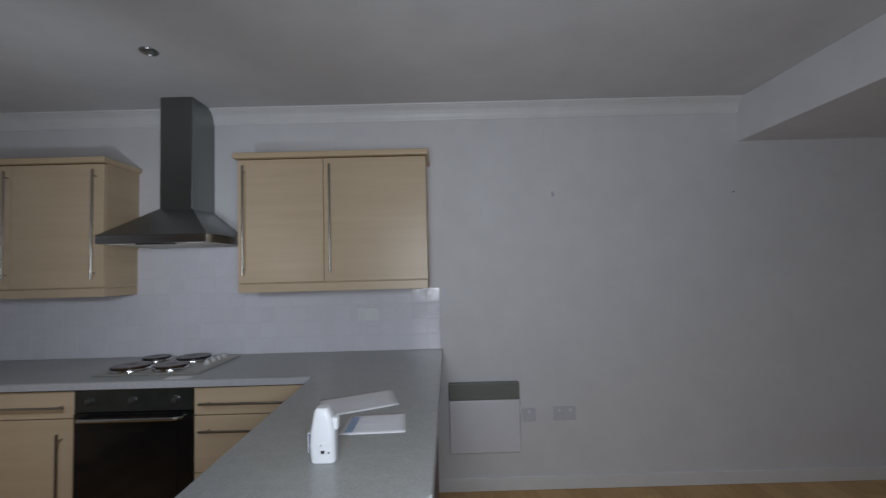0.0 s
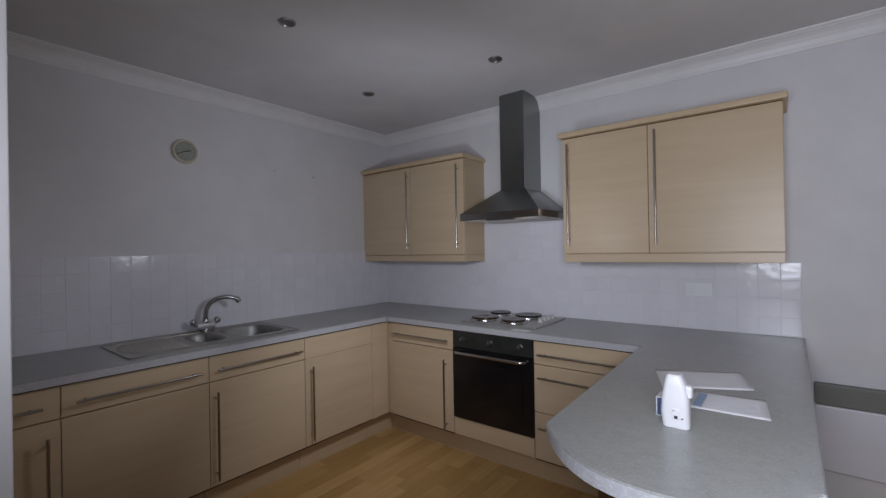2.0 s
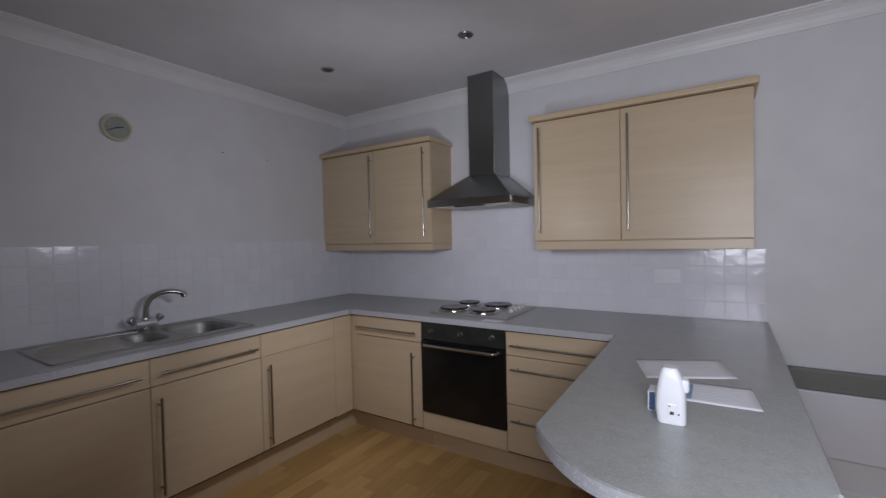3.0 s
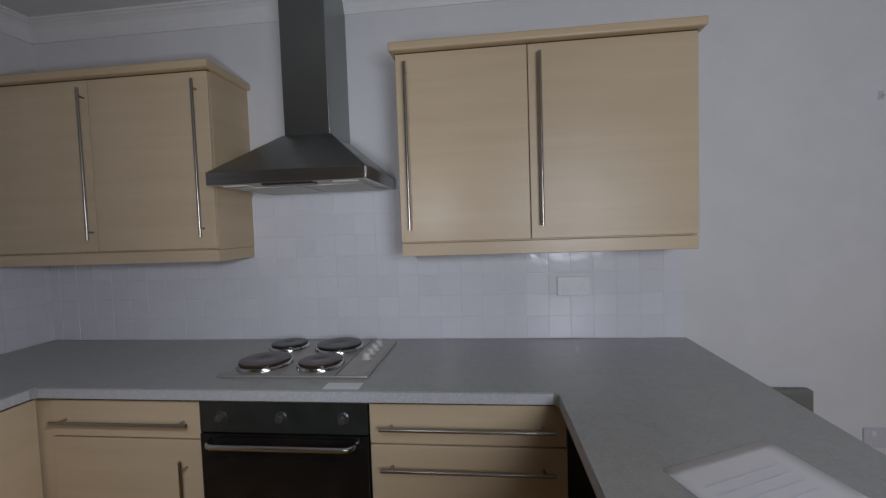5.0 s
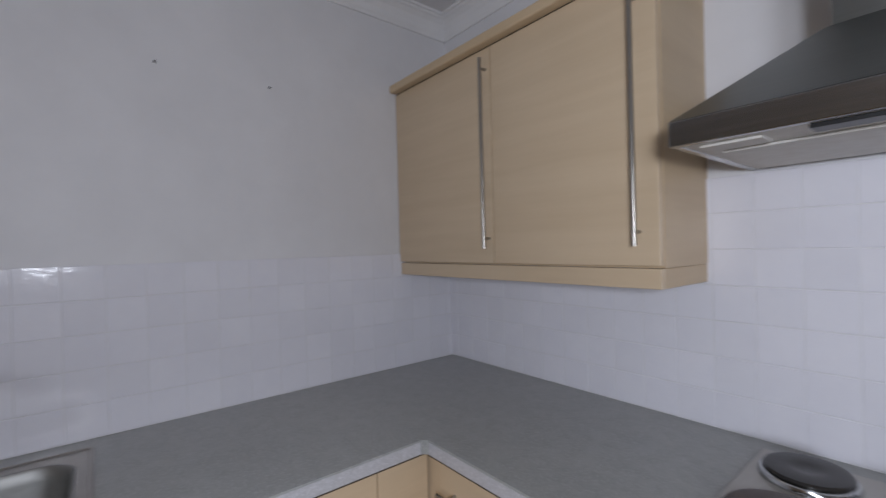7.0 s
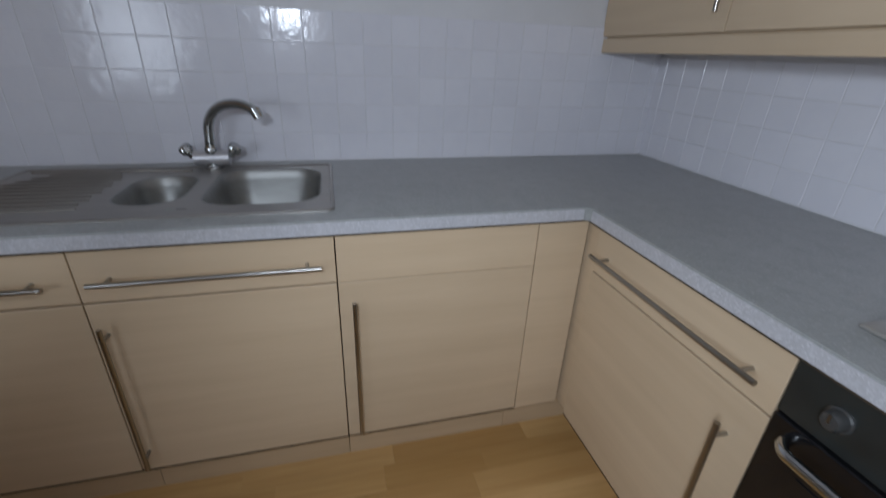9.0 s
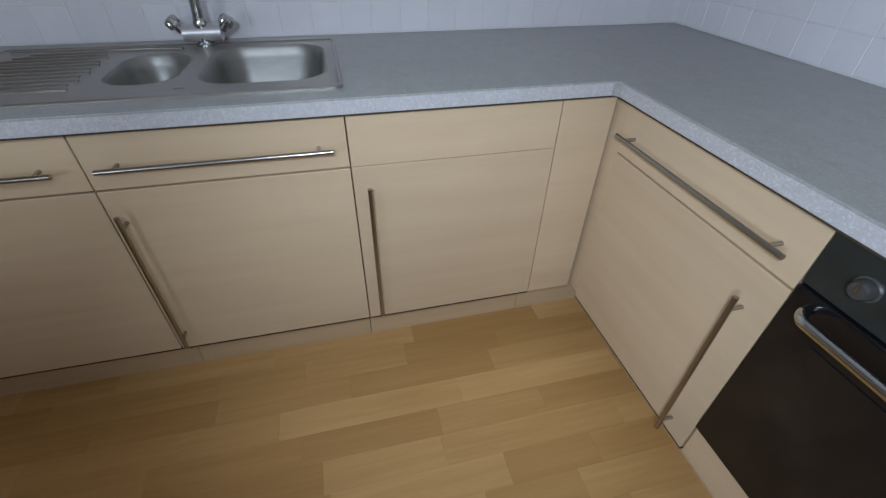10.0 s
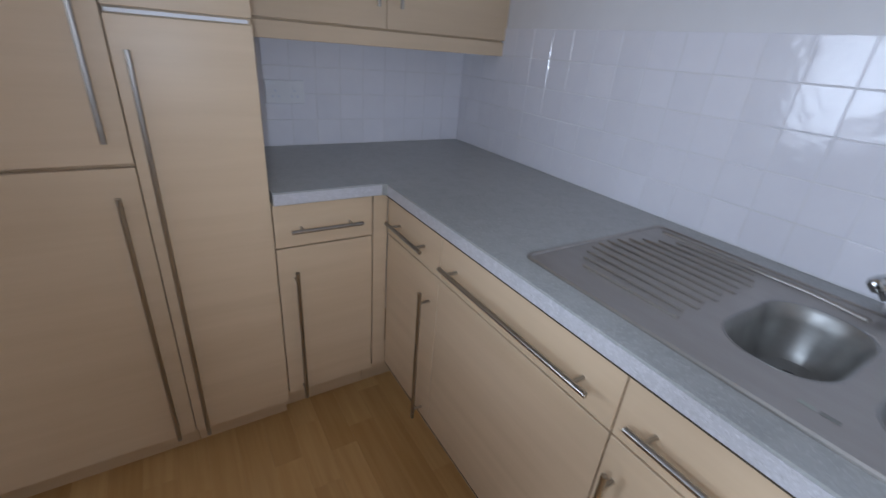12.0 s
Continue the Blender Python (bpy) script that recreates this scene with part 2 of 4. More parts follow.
def tube(points, r, n=14):
    bm = bmesh.new()
    pts = [Vector(p) for p in points]
    rings = []
    for i, p in enumerate(pts):
        d = (pts[min(i + 1, len(pts) - 1)] - pts[max(i - 1, 0)]).normalized()
        side = d.cross(Vector((0.31, 0.87, 0.11))).normalized()
        up = side.cross(d)
        rr = r[i] if isinstance(r, (list, tuple)) else r
        rings.append([bm.verts.new(p + rr * (side * math.cos(2 * math.pi * k / n) + up * math.sin(2 * math.pi * k / n))) for k in range(n)])
    for p, q in zip(rings, rings[1:]):
        for k in range(n):
            bm.faces.new((p[k], p[(k + 1) % n], q[(k + 1) % n], q[k]))
    bm.faces.new(list(reversed(rings[0])))
    bm.faces.new(rings[-1])
    bmesh.ops.recalc_face_normals(bm, faces=bm.faces)
    return bm


def mesh_of(name, bm, mat, smooth=False):
    me = bpy.data.meshes.new(name)
    bmesh.ops.recalc_face_normals(bm, faces=bm.faces)
    bm.to_mesh(me)
    bm.free()
    me.materials.append(mat)
    if smooth:
        me.shade_smooth()
        me.set_sharp_from_angle(angle=radians(38))
    return me


def thing(name, base, label, category, group=""):
    ob = new(name)
    ob.empty_display_size = 0.1
    ob.location = base
    return tagged(ob, label, category, group)


def part(name, bm, mat, parent, label="", smooth=False):
    """One mesh, in world coordinates, as a child of a thing or of a part."""
    ob = new(name, mesh_of(name, bm, mat, smooth))
    ob.parent = parent
    if parent.type == "EMPTY":
        ob.matrix_parent_inverse = Matrix.Translation(-parent.location)
    return tagged(ob, label)


def single(name, bm, mat, label, category, group="", smooth=False):
    return tagged(new(name, mesh_of(name, bm, mat, smooth)), label, category, group)


def structure(name, bm, mat, label):
    return tagged(new(name, mesh_of(name, bm, mat)), label, name.split("_")[0], kind="structure")


# ---- sizes of the place ----
CEILING = 2.548
TOP, UNDER = 0.920, 0.880          # worktop
SOUTH = -3.512                     # wall behind the tall units
FACE = 0.645                       # door faces of the base units
SF = -2.930                        # door faces of the units along the south wall
NIB_X, NIB_Y = 2.02, -2.872
EAST, BACK = 6.6, -6.4
TALL = 1.018                       # where the tall units begin

# ---- walls, floor, ceiling ----
wall_n = structure("wall_north", box(-0.12, EAST + 0.12, 0.0, 0.12, 0, 2.7), PAINT, "white painted wall with a tiled splashback")
wall_w = structure("wall_west", box(-0.12, 0.0, SOUTH - 0.12, 0.0, 0, 2.7), PAINT, "white painted wall with tiles above the sink")
wall_s = structure("wall_south", box(0.0, 1.915, SOUTH - 0.12, SOUTH, 0, 2.7), PAINT, "white painted wall behind tall kitchen units")
wall_nib = structure("wall_nib", box(1.915, NIB_X, BACK, NIB_Y, 0, 2.7, 0.003), PAINT, "white painted end wall beside the kitchen opening")
structure("wall_east", box(EAST, EAST + 0.12, BACK - 0.12, 0.0, 0, 2.7), PAINT, "plain white painted wall of the living space")
structure("wall_back", box(1.915, EAST, BACK - 0.12, BACK, 0, 2.7), PAINT, "plain white painted wall behind the entrance")
structure("ceiling", box(-0.12, EAST + 0.12, BACK - 0.12, 0.12, CEILING, CEILING + 0.1), CEIL, "flat matt white ceiling")
structure("soffit", box(5.20, EAST, BACK, 0.0, 2.26, CEILING, 0.004), PAINT, "boxed-in white ceiling soffit")
floor = structure("floor", box(-0.12, EAST + 0.12, BACK - 0.12, 0.12, -0.12, -0.010), SEAM, "oak-effect laminate strip floor")


def cove(name, a, b, inward, label):
    """Moulded plaster cornice from a to b along a wall, stepping out by the vector inward."""
    profile = [(0, 0.095), (0.008, 0.095), (0.012, 0.085), (0.016, 0.078), (0.022, 0.056), (0.034, 0.036), (0.050, 0.022), (0.060, 0.018), (0.064, 0.012), (0.074, 0.010), (0.076, 0.0), (0, 0.0)]
    bm = bmesh.new()
    ends = []
    for p in (Vector(a), Vector(b)):
        ends.append([bm.verts.new((p.x + inward[0] * o, p.y + inward[1] * o, CEILING - d)) for o, d in profile])
    n = len(profile)
    for i in range(n):
        bm.faces.new((ends[0][i], ends[0][(i + 1) % n], ends[1][(i + 1) % n], ends[1][i]))
    bm.faces.new(ends[0])
    bm.faces.new(list(reversed(ends[1])))
    return structure(name, bm, TRIM, label)


cove("trim_north", (0, 0, 0), (5.20, 0, 0), (0, -1), "white moulded cornice along the cooker wall")
cove("trim_west", (0, -0.0, 0), (0, SOUTH, 0), (1, 0), "white moulded cornice along the sink wall")
cove("trim_south", (0, SOUTH, 0), (1.915, SOUTH, 0), (0, 1), "white moulded cornice above the tall units")


def skirting(name, x0, x1, y0, y1, label):
    bm = box(x0, x1, y0, y1, 0, 0.085, 0.004)
    return structure(name, bm, TRIM, label)


skirting("baseboard_north", 3.06, EAST, -0.016, 0.0, "white painted skirting board")
skirting("baseboard_nib", NIB_X, NIB_X + 0.016, BACK, NIB_Y, "white painted skirting board")

# ---- worktop ----
left, right, apex = (2.522, -1.815), (3.128, -1.845), (2.835, -2.036)
arc = []
for i in range(31):
    f = i / 30
    # bulging end: a flat curve with tighter corners
    x = left[0] + (right[0] - left[0]) * (0.5 - 0.5 * math.cos(math.pi * f)) ** 0.9
    g = (x - 2.825) / 0.303
    y = apex[1] + 0.205 * abs(g) ** 2.3
    arc.append((x, min(y, left[1] + (right[1] - left[1]) * f)))
outline = [(0, 0), (0, SOUTH), (TALL - 0.004, SOUTH), (TALL - 0.004, -2.915), (0.672, -2.915), (0.660, -2.903), (0.660, -0.674), (0.674, -0.661), (2.488, -0.661), (2.502, -0.675)] + arc + [(3.158, -0.0)]
hole = [(0.12, -1.40), (0.535, -1.40), (0.535, -1.975), (0.12, -1.975)]
bm = bmesh.new()
rims = []
for loop in (outline, hole):
    vs = [bm.verts.new((x, y, UNDER)) for x, y in loop]
    rims += [bm.edges.new((vs[i], vs[(i + 1) % len(vs)])) for i in range(len(vs))]
bmesh.ops.triangle_fill(bm, use_beauty=True, edges=rims)
made = bmesh.ops.extrude_face_region(bm, geom=list(bm.faces))
bmesh.ops.translate(bm, vec=(0, 0, TOP - UNDER), verts=[g for g in made["geom"] if isinstance(g, bmesh.types.BMVert)])
worktop = thing("worktop", (1.4, -1.2, UNDER), "grey speckled laminate worktop with a rounded peninsula end", "worktop")
slab = part("slab", bm, WORKTOP, worktop)
soften = slab.modifiers.new("edge", "BEVEL")
soften.width, soften.segments, soften.limit_method, soften.angle_limit = 0.005, 3, "ANGLE", radians(50)


def edging(path):
    """A thin laminate strip along a run of the worktop's front edge; the open side lies to the right of the path."""
    bm = bmesh.new()
    pts = [Vector((x, y, 0)) for x, y in path]
    rows = []
    for i, p in enumerate(pts):
        d = (pts[min(i + 1, len(pts) - 1)] - pts[max(i - 1, 0)]).normalized()
        out = Vector((d.y, -d.x, 0)) * EDGE_SIDE
        rows.append([bm.verts.new(p + out * o + Vector((0, 0, z))) for o, z in ((0.0002, UNDER + 0.002), (0.0014, UNDER + 0.002), (0.0014, TOP - 0.0052), (0.0002, TOP - 0.0052))])
    for p, q in zip(rows, rows[1:]):
        for k in range(4):
            bm.faces.new((p[k], p[(k + 1) % 4], q[(k + 1) % 4], q[k]))
    bm.faces.new(list(reversed(rows[0])))
    bm.faces.new(rows[-1])
    return part("edging", bm, LIT_EDGING, worktop, "grey speckled edging strip, painted lighter as if lit")


def edge_shade(path):
    """A thin dark strip painting the shadow line under the worktop's front edge."""
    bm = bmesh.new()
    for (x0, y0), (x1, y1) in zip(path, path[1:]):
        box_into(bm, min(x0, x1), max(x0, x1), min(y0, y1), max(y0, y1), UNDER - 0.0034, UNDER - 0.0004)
    return part("edge_seal", bm, SHADE, worktop, "thin dark strip painting the shadow under the edge")


EDGE_SIDE = 1
edge_shade([(0.646, -2.913), (0.6595, -0.66)])
edge_shade([(0.66, -0.6605), (2.50, -0.6465)])
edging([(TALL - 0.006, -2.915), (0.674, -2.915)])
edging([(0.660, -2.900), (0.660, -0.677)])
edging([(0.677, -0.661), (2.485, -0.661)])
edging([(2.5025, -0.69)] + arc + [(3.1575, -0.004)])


# ---- kitchen units ----
def bar(name, a, b, out, parent):
    """A bar handle from a to b, standing off its front by the vector out."""
    a, b, out = Vector(a), Vector(b), Vector(out)
    d = (b - a).normalized()
    bm = rod(a + out, b + out, 0.0062, n=14)
    for p in (a + d * 0.035, b - d * 0.035):
        rod_into(bm, p, p + out, 0.0045, n=10)
    return part(name, bm, HANDLE, parent, "slim nickel bar handle", smooth=True)


def front(name, axis, face, u0, u1, z0, z1, parent, inward, mat=None):
    """A flat oak front on the plane axis = face, from u0 to u1; inward: the way to the wall, +1 or -1."""
    g = 0.0017
    u0, u1 = min(u0, u1) + g, max(u0, u1) - g
    if axis == "x":
        bm = box(face, face + inward * 0.019, u0, u1, z0 + g, z1 - g, 0.0018, 2)
    else:
        bm = box(u0, u1, face, face + inward * 0.019, z0 + g, z1 - g, 0.0018, 2)
    return part(name, bm, mat or OAK, parent)


def on(axis, face, u, z, gap=0.0):
    return (face + gap, u, z) if axis == "x" else (u, face + gap, z)


def base_unit(name, axis, face, back, u0, u1, label, drawers=(), door=None, handle_at=None, body_top=UNDER - 0.001):
    """A base unit: face and back on its axis, u0 to u1 along the wall. drawers: (z0, z1, handle z); door: (z0, z1)."""
    inward = -1 if face > back else 1
    out = (-inward * 0.034, 0, 0) if axis == "x" else (0, -inward * 0.034, 0)
    mid = (u0 + u1) / 2
    base = on(axis, (face + back) / 2, mid, 0)
    t = thing(name, base, label, "kitchen cabinet", "kitchen base units")
    f2 = face + inward * 0.021
    lo, hi = min(u0, u1) + 0.001, max(u0, u1) - 0.001
    if axis == "x":
        part("body", box(f2, back + 0.002 * -inward, lo, hi, 0.165, body_top), OAK_SIDE, t)
        part("plinth", box(face + inward * 0.080, face + inward * 0.098, lo, hi, 0.0, 0.164), OAK_SIDE, t, "pale oak plinth board")
    else:
        part("body", box(lo, hi, f2, back + 0.002 * -inward, 0.165, body_top), OAK_SIDE, t)
        part("plinth", box(lo, hi, face + inward * 0.110, face + inward * 0.128, 0.0, 0.164), OAK_SIDE, t, "pale oak plinth board")
    # dark strip in place of the shadow below the fronts
    if axis == "x":
        part("bottom_gap", box(face + inward * 0.0015, face + inward * 0.0205, lo, hi, 0.1632, 0.1678), SHADE, t, "dark strip painting the shadow over the plinth")
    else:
        part("bottom_gap", box(lo, hi, face + inward * 0.0015, face + inward * 0.0205, 0.1632, 0.1678), SHADE, t, "dark strip painting the shadow over the plinth")
    for z0, z1, hz, margin in drawers:
        d = front("drawer_front", axis, face, u0, u1, z0, z1, t, inward)
        if hz:
            bar("handle", on(axis, face, lo + margin, hz), on(axis, face, hi - margin, hz), out, d)
    if door:
        d = front("door", axis, face, u0, u1, door[0], door[1], t, inward)
        if handle_at is not None:
            bar("handle", on(axis, face, handle_at, door[2]), on(axis, face, handle_at, door[3]), out, d)
    return t


DR = (0.736, 0.877, 0.798)
# sink wall
u = base_unit("corner_base_cabinet", "x", FACE, 0, -1.382, -0.805, "pale oak corner cabinet with a blank drawer front", drawers=[(0.734, 0.877, 0, 0)], door=(0.168, 0.736, 0.205, 0.685), handle_at=-1.341)
part("filler", box(FACE - 0.019, FACE, -0.8042, -FACE + 0.0005, 0.168, 0.877, 0.001), OAK, u, "narrow oak corner filler strip")
part("filler_plinth", box(FACE - 0.098, FACE - 0.080, -0.804, -FACE + 0.11, 0, 0.164), OAK_SIDE, u)
base_unit("sink_base_cabinet", "x", FACE, 0, -1.970, -1.382, "pale oak cabinet with drawer front under the sink", drawers=[(*DR, 0.036)], door=(0.168, 0.734, 0.205, 0.680), handle_at=-1.938, body_top=0.735)
base_unit("appliance_cabinet", "x", FACE, 0, -2.573, -1.970, "pale oak cabinet front with a drawer and plain door", drawers=[(*DR, 0.045)], door=(0.168, 0.734), body_top=0.735)
base_unit("narrow_base_cabinet", "x", FACE, 0, -2.9292, -2.573, "narrow pale oak corner cabinet with one small drawer", drawers=[(*DR, 0.06)], door=(0.168, 0.734, 0.17, 0.67), handle_at=-2.620)
# south return
u = base_unit("slim_base_cabinet", "y", SF, SOUTH, 0.700, TALL - 0.001, "slim pale oak cabinet with a drawer beside the larder", drawers=[(*DR, 0.045)], door=(0.155, 0.734, 0.145, 0.66), handle_at=0.964)
part("filler", box(FACE + 0.0005, 0.6975, SF, SF - 0.019, 0.168, 0.877, 0.001), OAK, u, "narrow oak corner filler strip")
part("corner_plinth", box(FACE - 0.098, FACE - 0.0801, SF - 0.128, SF + 0.0006, 0, 0.164), OAK_SIDE, u)
part("filler_plinth", box(FACE - 0.08, 0.699, SF - 0.110, SF - 0.128, 0, 0.164), OAK_SIDE, u)
# cooker wall
u = base_unit("drawer_door_cabinet", "y", -FACE, 0, 0.702, 1.286, "pale oak base cabinet with a drawer over a door", drawers=[(*DR, 0.026)], door=(0.168, 0.734, 0.185, 0.670), handle_at=1.226)
part("filler", box(FACE - 0.018, 0.6995, -FACE + 0.012, -FACE + 0.030, 0.168, 0.877, 0.001), OAK, u, "narrow oak corner filler strip")
part("filler_plinth", box(FACE - 0.08, 0.701, -FACE + 0.110, -FACE + 0.128, 0, 0.164), OAK_SIDE, u)
u = base_unit("three_drawer_cabinet", "y", -FACE, 0, 1.890, 2.53, "pale oak base cabinet with three drawers",
              drawers=[(*DR, 0.04), (0.450, 0.734, 0.662, 0.04), (0.168, 0.448, 0.365, 0.04)])

# peninsula base under the rounded end
pen = thing("peninsula_base", (2.85, -1.1, 0), "dark red-brown veneered base carrying the worktop peninsula", "kitchen cabinet")
inner = [(2.62, -0.66), (3.08, -0.66), (3.08, -1.68)] + [(2.85 + 0.23 * math.cos(math.radians(a)), -1.68 + 0.16 * math.sin(math.radians(a))) for a in range(-20, -161, -20)] + [(2.62, -1.68)]
part("body", prism(inner, 0.10, UNDER - 0.001), BROWN, pen)
part("plinth", prism([(2.64, -0.66), (3.06, -0.66), (3.06, -1.72), (2.64, -1.72)], 0, 0.10), BROWN, pen)
part("end_panel", box(3.088, 3.112, -1.78, -0.002, 0, UNDER - 0.001, 0.001), BROWN, pen, "red-brown veneer side panel")

# oven
oven = thing("built_in_oven", (1.6, -0.4, 0.145), "black built-in electric oven with a steel bar handle", "oven", )
OX0, OX1, OF = 1.2905, 1.8865, -0.652
part("body", box(1.30, 1.877, -0.624, -0.05, 0.285, 0.86), BLACK, oven)
part("control_panel", box(OX0, OX1, OF, OF + 0.026, 0.766, 0.876, 0.002), FASCIA, oven, "black control fascia")
door = part("oven_door", box(OX0, OX1, OF - 0.004, OF + 0.024, 0.288, 0.762, 0.003), BLACKGLASS, oven, "black glass oven door")
bend = []
for i in range(7):
    q = radians(15 * i)
    bend.append((OX0 + 0.040 + 0.030 * (1 - math.cos(q)), OF - 0.004 - 0.043 * math.sin(q), 0.738))
bend += [(OX0 + OX1 - x, y, z) for x, y, z in reversed(bend)]
bm = tube(bend, 0.0098, 16)
part("handle", bm, CHROME, door, "bright steel bar", smooth=True)
part("window", box(OX0 + 0.07, OX1 - 0.07, OF - 0.0065, OF - 0.004, 0.36, 0.68, 0.001), BLACKGLASS, door)
for x in (1.372, 1.588, 1.804):
    k = part("knob", lathe([(0.021, 0), (0.021, 0.003), (0.0175, 0.005), (0.0165, 0.018), (0.013, 0.023), (0.006, 0.0245)], (0, 0, 0), 24), KNOB, oven, "round grey control knob", smooth=True)
    k.data.transform(Matrix.Translation((x, OF, 0.822)) @ Matrix.Rotation(radians(90), 4, "X"))
    p = part("pointer", box(x - 0.002, x + 0.002, OF - 0.0265, OF - 0.0245, 0.822, 0.837), STEEL, k)
part("filler_panel", box(OX0, OX1, -FACE, -FACE + 0.019, 0.168, 0.284, 0.0015), OAK, oven, "pale oak panel below the oven")
part("plinth", box(OX0 - 0.004, OX1 + 0.004, -FACE + 0.110, -FACE + 0.128, 0, 0.164), OAK_SIDE, oven, "pale oak plinth board")


# tall units
def tall_unit(name, x0, x1, label, splits, handles):
    t = thing(name, ((x0 + x1) / 2, (SF + SOUTH) / 2, 0), label, "tall cabinet", "tall kitchen units")
    part("body", box(x0 + 0.001, x1 - 0.001, SF - 0.021, SOUTH + 0.002, 0.118, 2.12), OAK_SIDE, t)
    part("plinth", box(x0 + 0.001, x1 - 0.001, SF - 0.080, SF - 0.098, 0.0, 0.118), OAK_SIDE, t, "pale oak plinth board")
    for (z0, z1), (hx, h0, h1) in zip(splits, handles):
        d = front("door", "y", SF, x0 - 0.0005, x1 + 0.0005, z0, z1, t, -1)
        bar("handle", (hx, SF, h0), (hx, SF, h1), (0, 0.034, 0), d)
    part("cornice", box(x0, x1, SF + 0.022, SOUTH + 0.002, 2.121, 2.16, 0.006), OAK_SIDE, t, "pale oak cornice strip")
    return t


larder = tall_unit("larder_cabinet", TALL, 1.318, "narrow tall pale oak larder cabinet with two doors", [(0.120, 1.347), (1.359, 2.118)], [(1.284, 0.125, 1.277), (1.284, 1.43, 1.95)])
part("edge_strip", box(TALL + 0.01, 1.312, SF - 0.004, SF - 0.018, 1.3485, 1.3565), PLASTIC, larder, "bright white strip between the doors")
tall_unit("fridge_cabinet", 1.3185, 1.912, "tall pale oak fridge housing with split doors", [(0.120, 1.013), (1.020, 2.118)], [(1.365, 0.14, 0.948), (1.365, 1.078, 1.62)])


# wall cabinets
def wall_cabinet(name, x0, x1, y_wall, inward, face, splits, handles, label, z0=1.332, z1=2.136, sides=(1, 1)):
    """inward: +1 where the wall lies to the north, -1 to the south."""
    t = thing(name, ((x0 + x1) / 2, y_wall, z0), label, "wall cabinet", "kitchen wall cabinets")
    part("body", box(x0, x1, face + inward * 0.020, y_wall - inward * 0.001, z0 + 0.052, z1), OAK_SIDE, t)
    cuts = [x0] + list(splits) + [x1]
    for a, b, hx in zip(cuts, cuts[1:], handles):
        d = front("door", "y", face, a, b, z0 + 0.056, z1 - 0.0025, t, inward)
        if hx:
            bar("handle", (hx, face, 1.440), (hx, face, 2.092), (0, -inward * 0.030, 0), d)
    # the cornice's shadow line over the doors, added as a dark strip
    part("shadow_gap", box(x0 + 0.001, x1 - 0.001, face + inward * 0.003, face + inward * 0.0195, z1 - 0.0035, z1 + 0.0003), SHADE, t, "dark strip painting the gap shadow above the doors")
    e0, e1 = (x0 - 0.02 * sides[0]), (x1 + 0.02 * sides[1])
    part("cornice", box(e0, e1, face - inward * 0.033, y_wall - inward * 0.001, z1 + 0.0005, z1 + 0.034, 0.007, 3), OAK_SIDE, t, "rounded pale oak cornice")
    part("pelmet", box(x0 + 0.002, x1 - 0.002, face + inward * 0.004, face + inward * 0.022, z0, z0 + 0.051, 0.002), OAK, t, "pale oak light pelmet")
    for s, x in zip(sides, (x0 + 0.002, x1 - 0.020)):
        if s:
            part("pelmet_return", box(x, x + 0.018, face + inward * 0.0225, y_wall - inward * 0.002, z0, z0 + 0.051, 0.002), OAK_SIDE, t)
    return t


wall_cabinet("wall_cabinet", 0.002, 1.150, 0.0, 1, -0.298, [0.592], [0.572, 1.098], "pale oak double wall cabinet in the corner beside the hood", sides=(0, 1))
wall_cabinet("wall_cabinet", 1.948, 3.083, 0.0, 1, -0.298, [2.464], [1.990, 2.507], "pale oak double wall cabinet over the peninsula", sides=(1, 1))
wall_cabinet("wall_cabinet", 0.002, TALL - 0.004, SOUTH, -1, -3.215, [0.533], [0.49, 0.575], "pale oak wall cabinet between sink wall and larder", z0=1.318, sides=(0, 0))

# ---- cooker hood ----
hood = thing("cooker_hood", (1.563, 0, 1.62), "dull steel chimney cooker hood with a pyramid canopy", "cooker hood")
HX0, HX1, HY, HZ = 1.255, 1.869, -0.495, 1.630
CX0, CX1, CY, CZ = 1.458, 1.656, -0.262, 1.850
part("chimney", box(CX0, CX1, CY, -0.002, CZ - 0.002, CEILING - 0.001, 0.003), HOODSTEEL, hood, "upright steel flue cover")
bm = bmesh.new()
low = [bm.verts.new(p) for p in ((HX0, HY, HZ + 0.048), (HX1, HY, HZ + 0.048), (HX1, -0.002, HZ + 0.048), (HX0, -0.002, HZ + 0.048))]
high = [bm.verts.new(p) for p in ((CX0 - 0.006, CY - 0.006, CZ), (CX1 + 0.006, CY - 0.006, CZ), (CX1 + 0.006, -0.002, CZ), (CX0 - 0.006, -0.002, CZ))]
for i in range(4):
    bm.faces.new((low[i], low[(i + 1) % 4], high[(i + 1) % 4], high[i]))
bm.faces.new(high)
bm.faces.new(list(reversed(low)))
part("canopy", bm, HOODSTEEL, hood, "sloping steel canopy")
bm = bmesh.new()
for x0, x1, y0, y1 in ((HX0, HX1, HY, HY + 0.016), (HX0, HX0 + 0.016, HY + 0.0162, -0.003), (HX1 - 0.016, HX1, HY + 0.0162, -0.003)):
    box_into(bm, x0, x1, y0, y1, HZ, HZ + 0.0475, 0.002)
part("rim", bm, RIMSTEEL, hood, "brighter brushed steel rim")
part("underside", box(HX0 + 0.017, HX1 - 0.017, HY + 0.017, -0.02, HZ + 0.0015, HZ + 0.02), NYLON, hood, "pale filter tray")
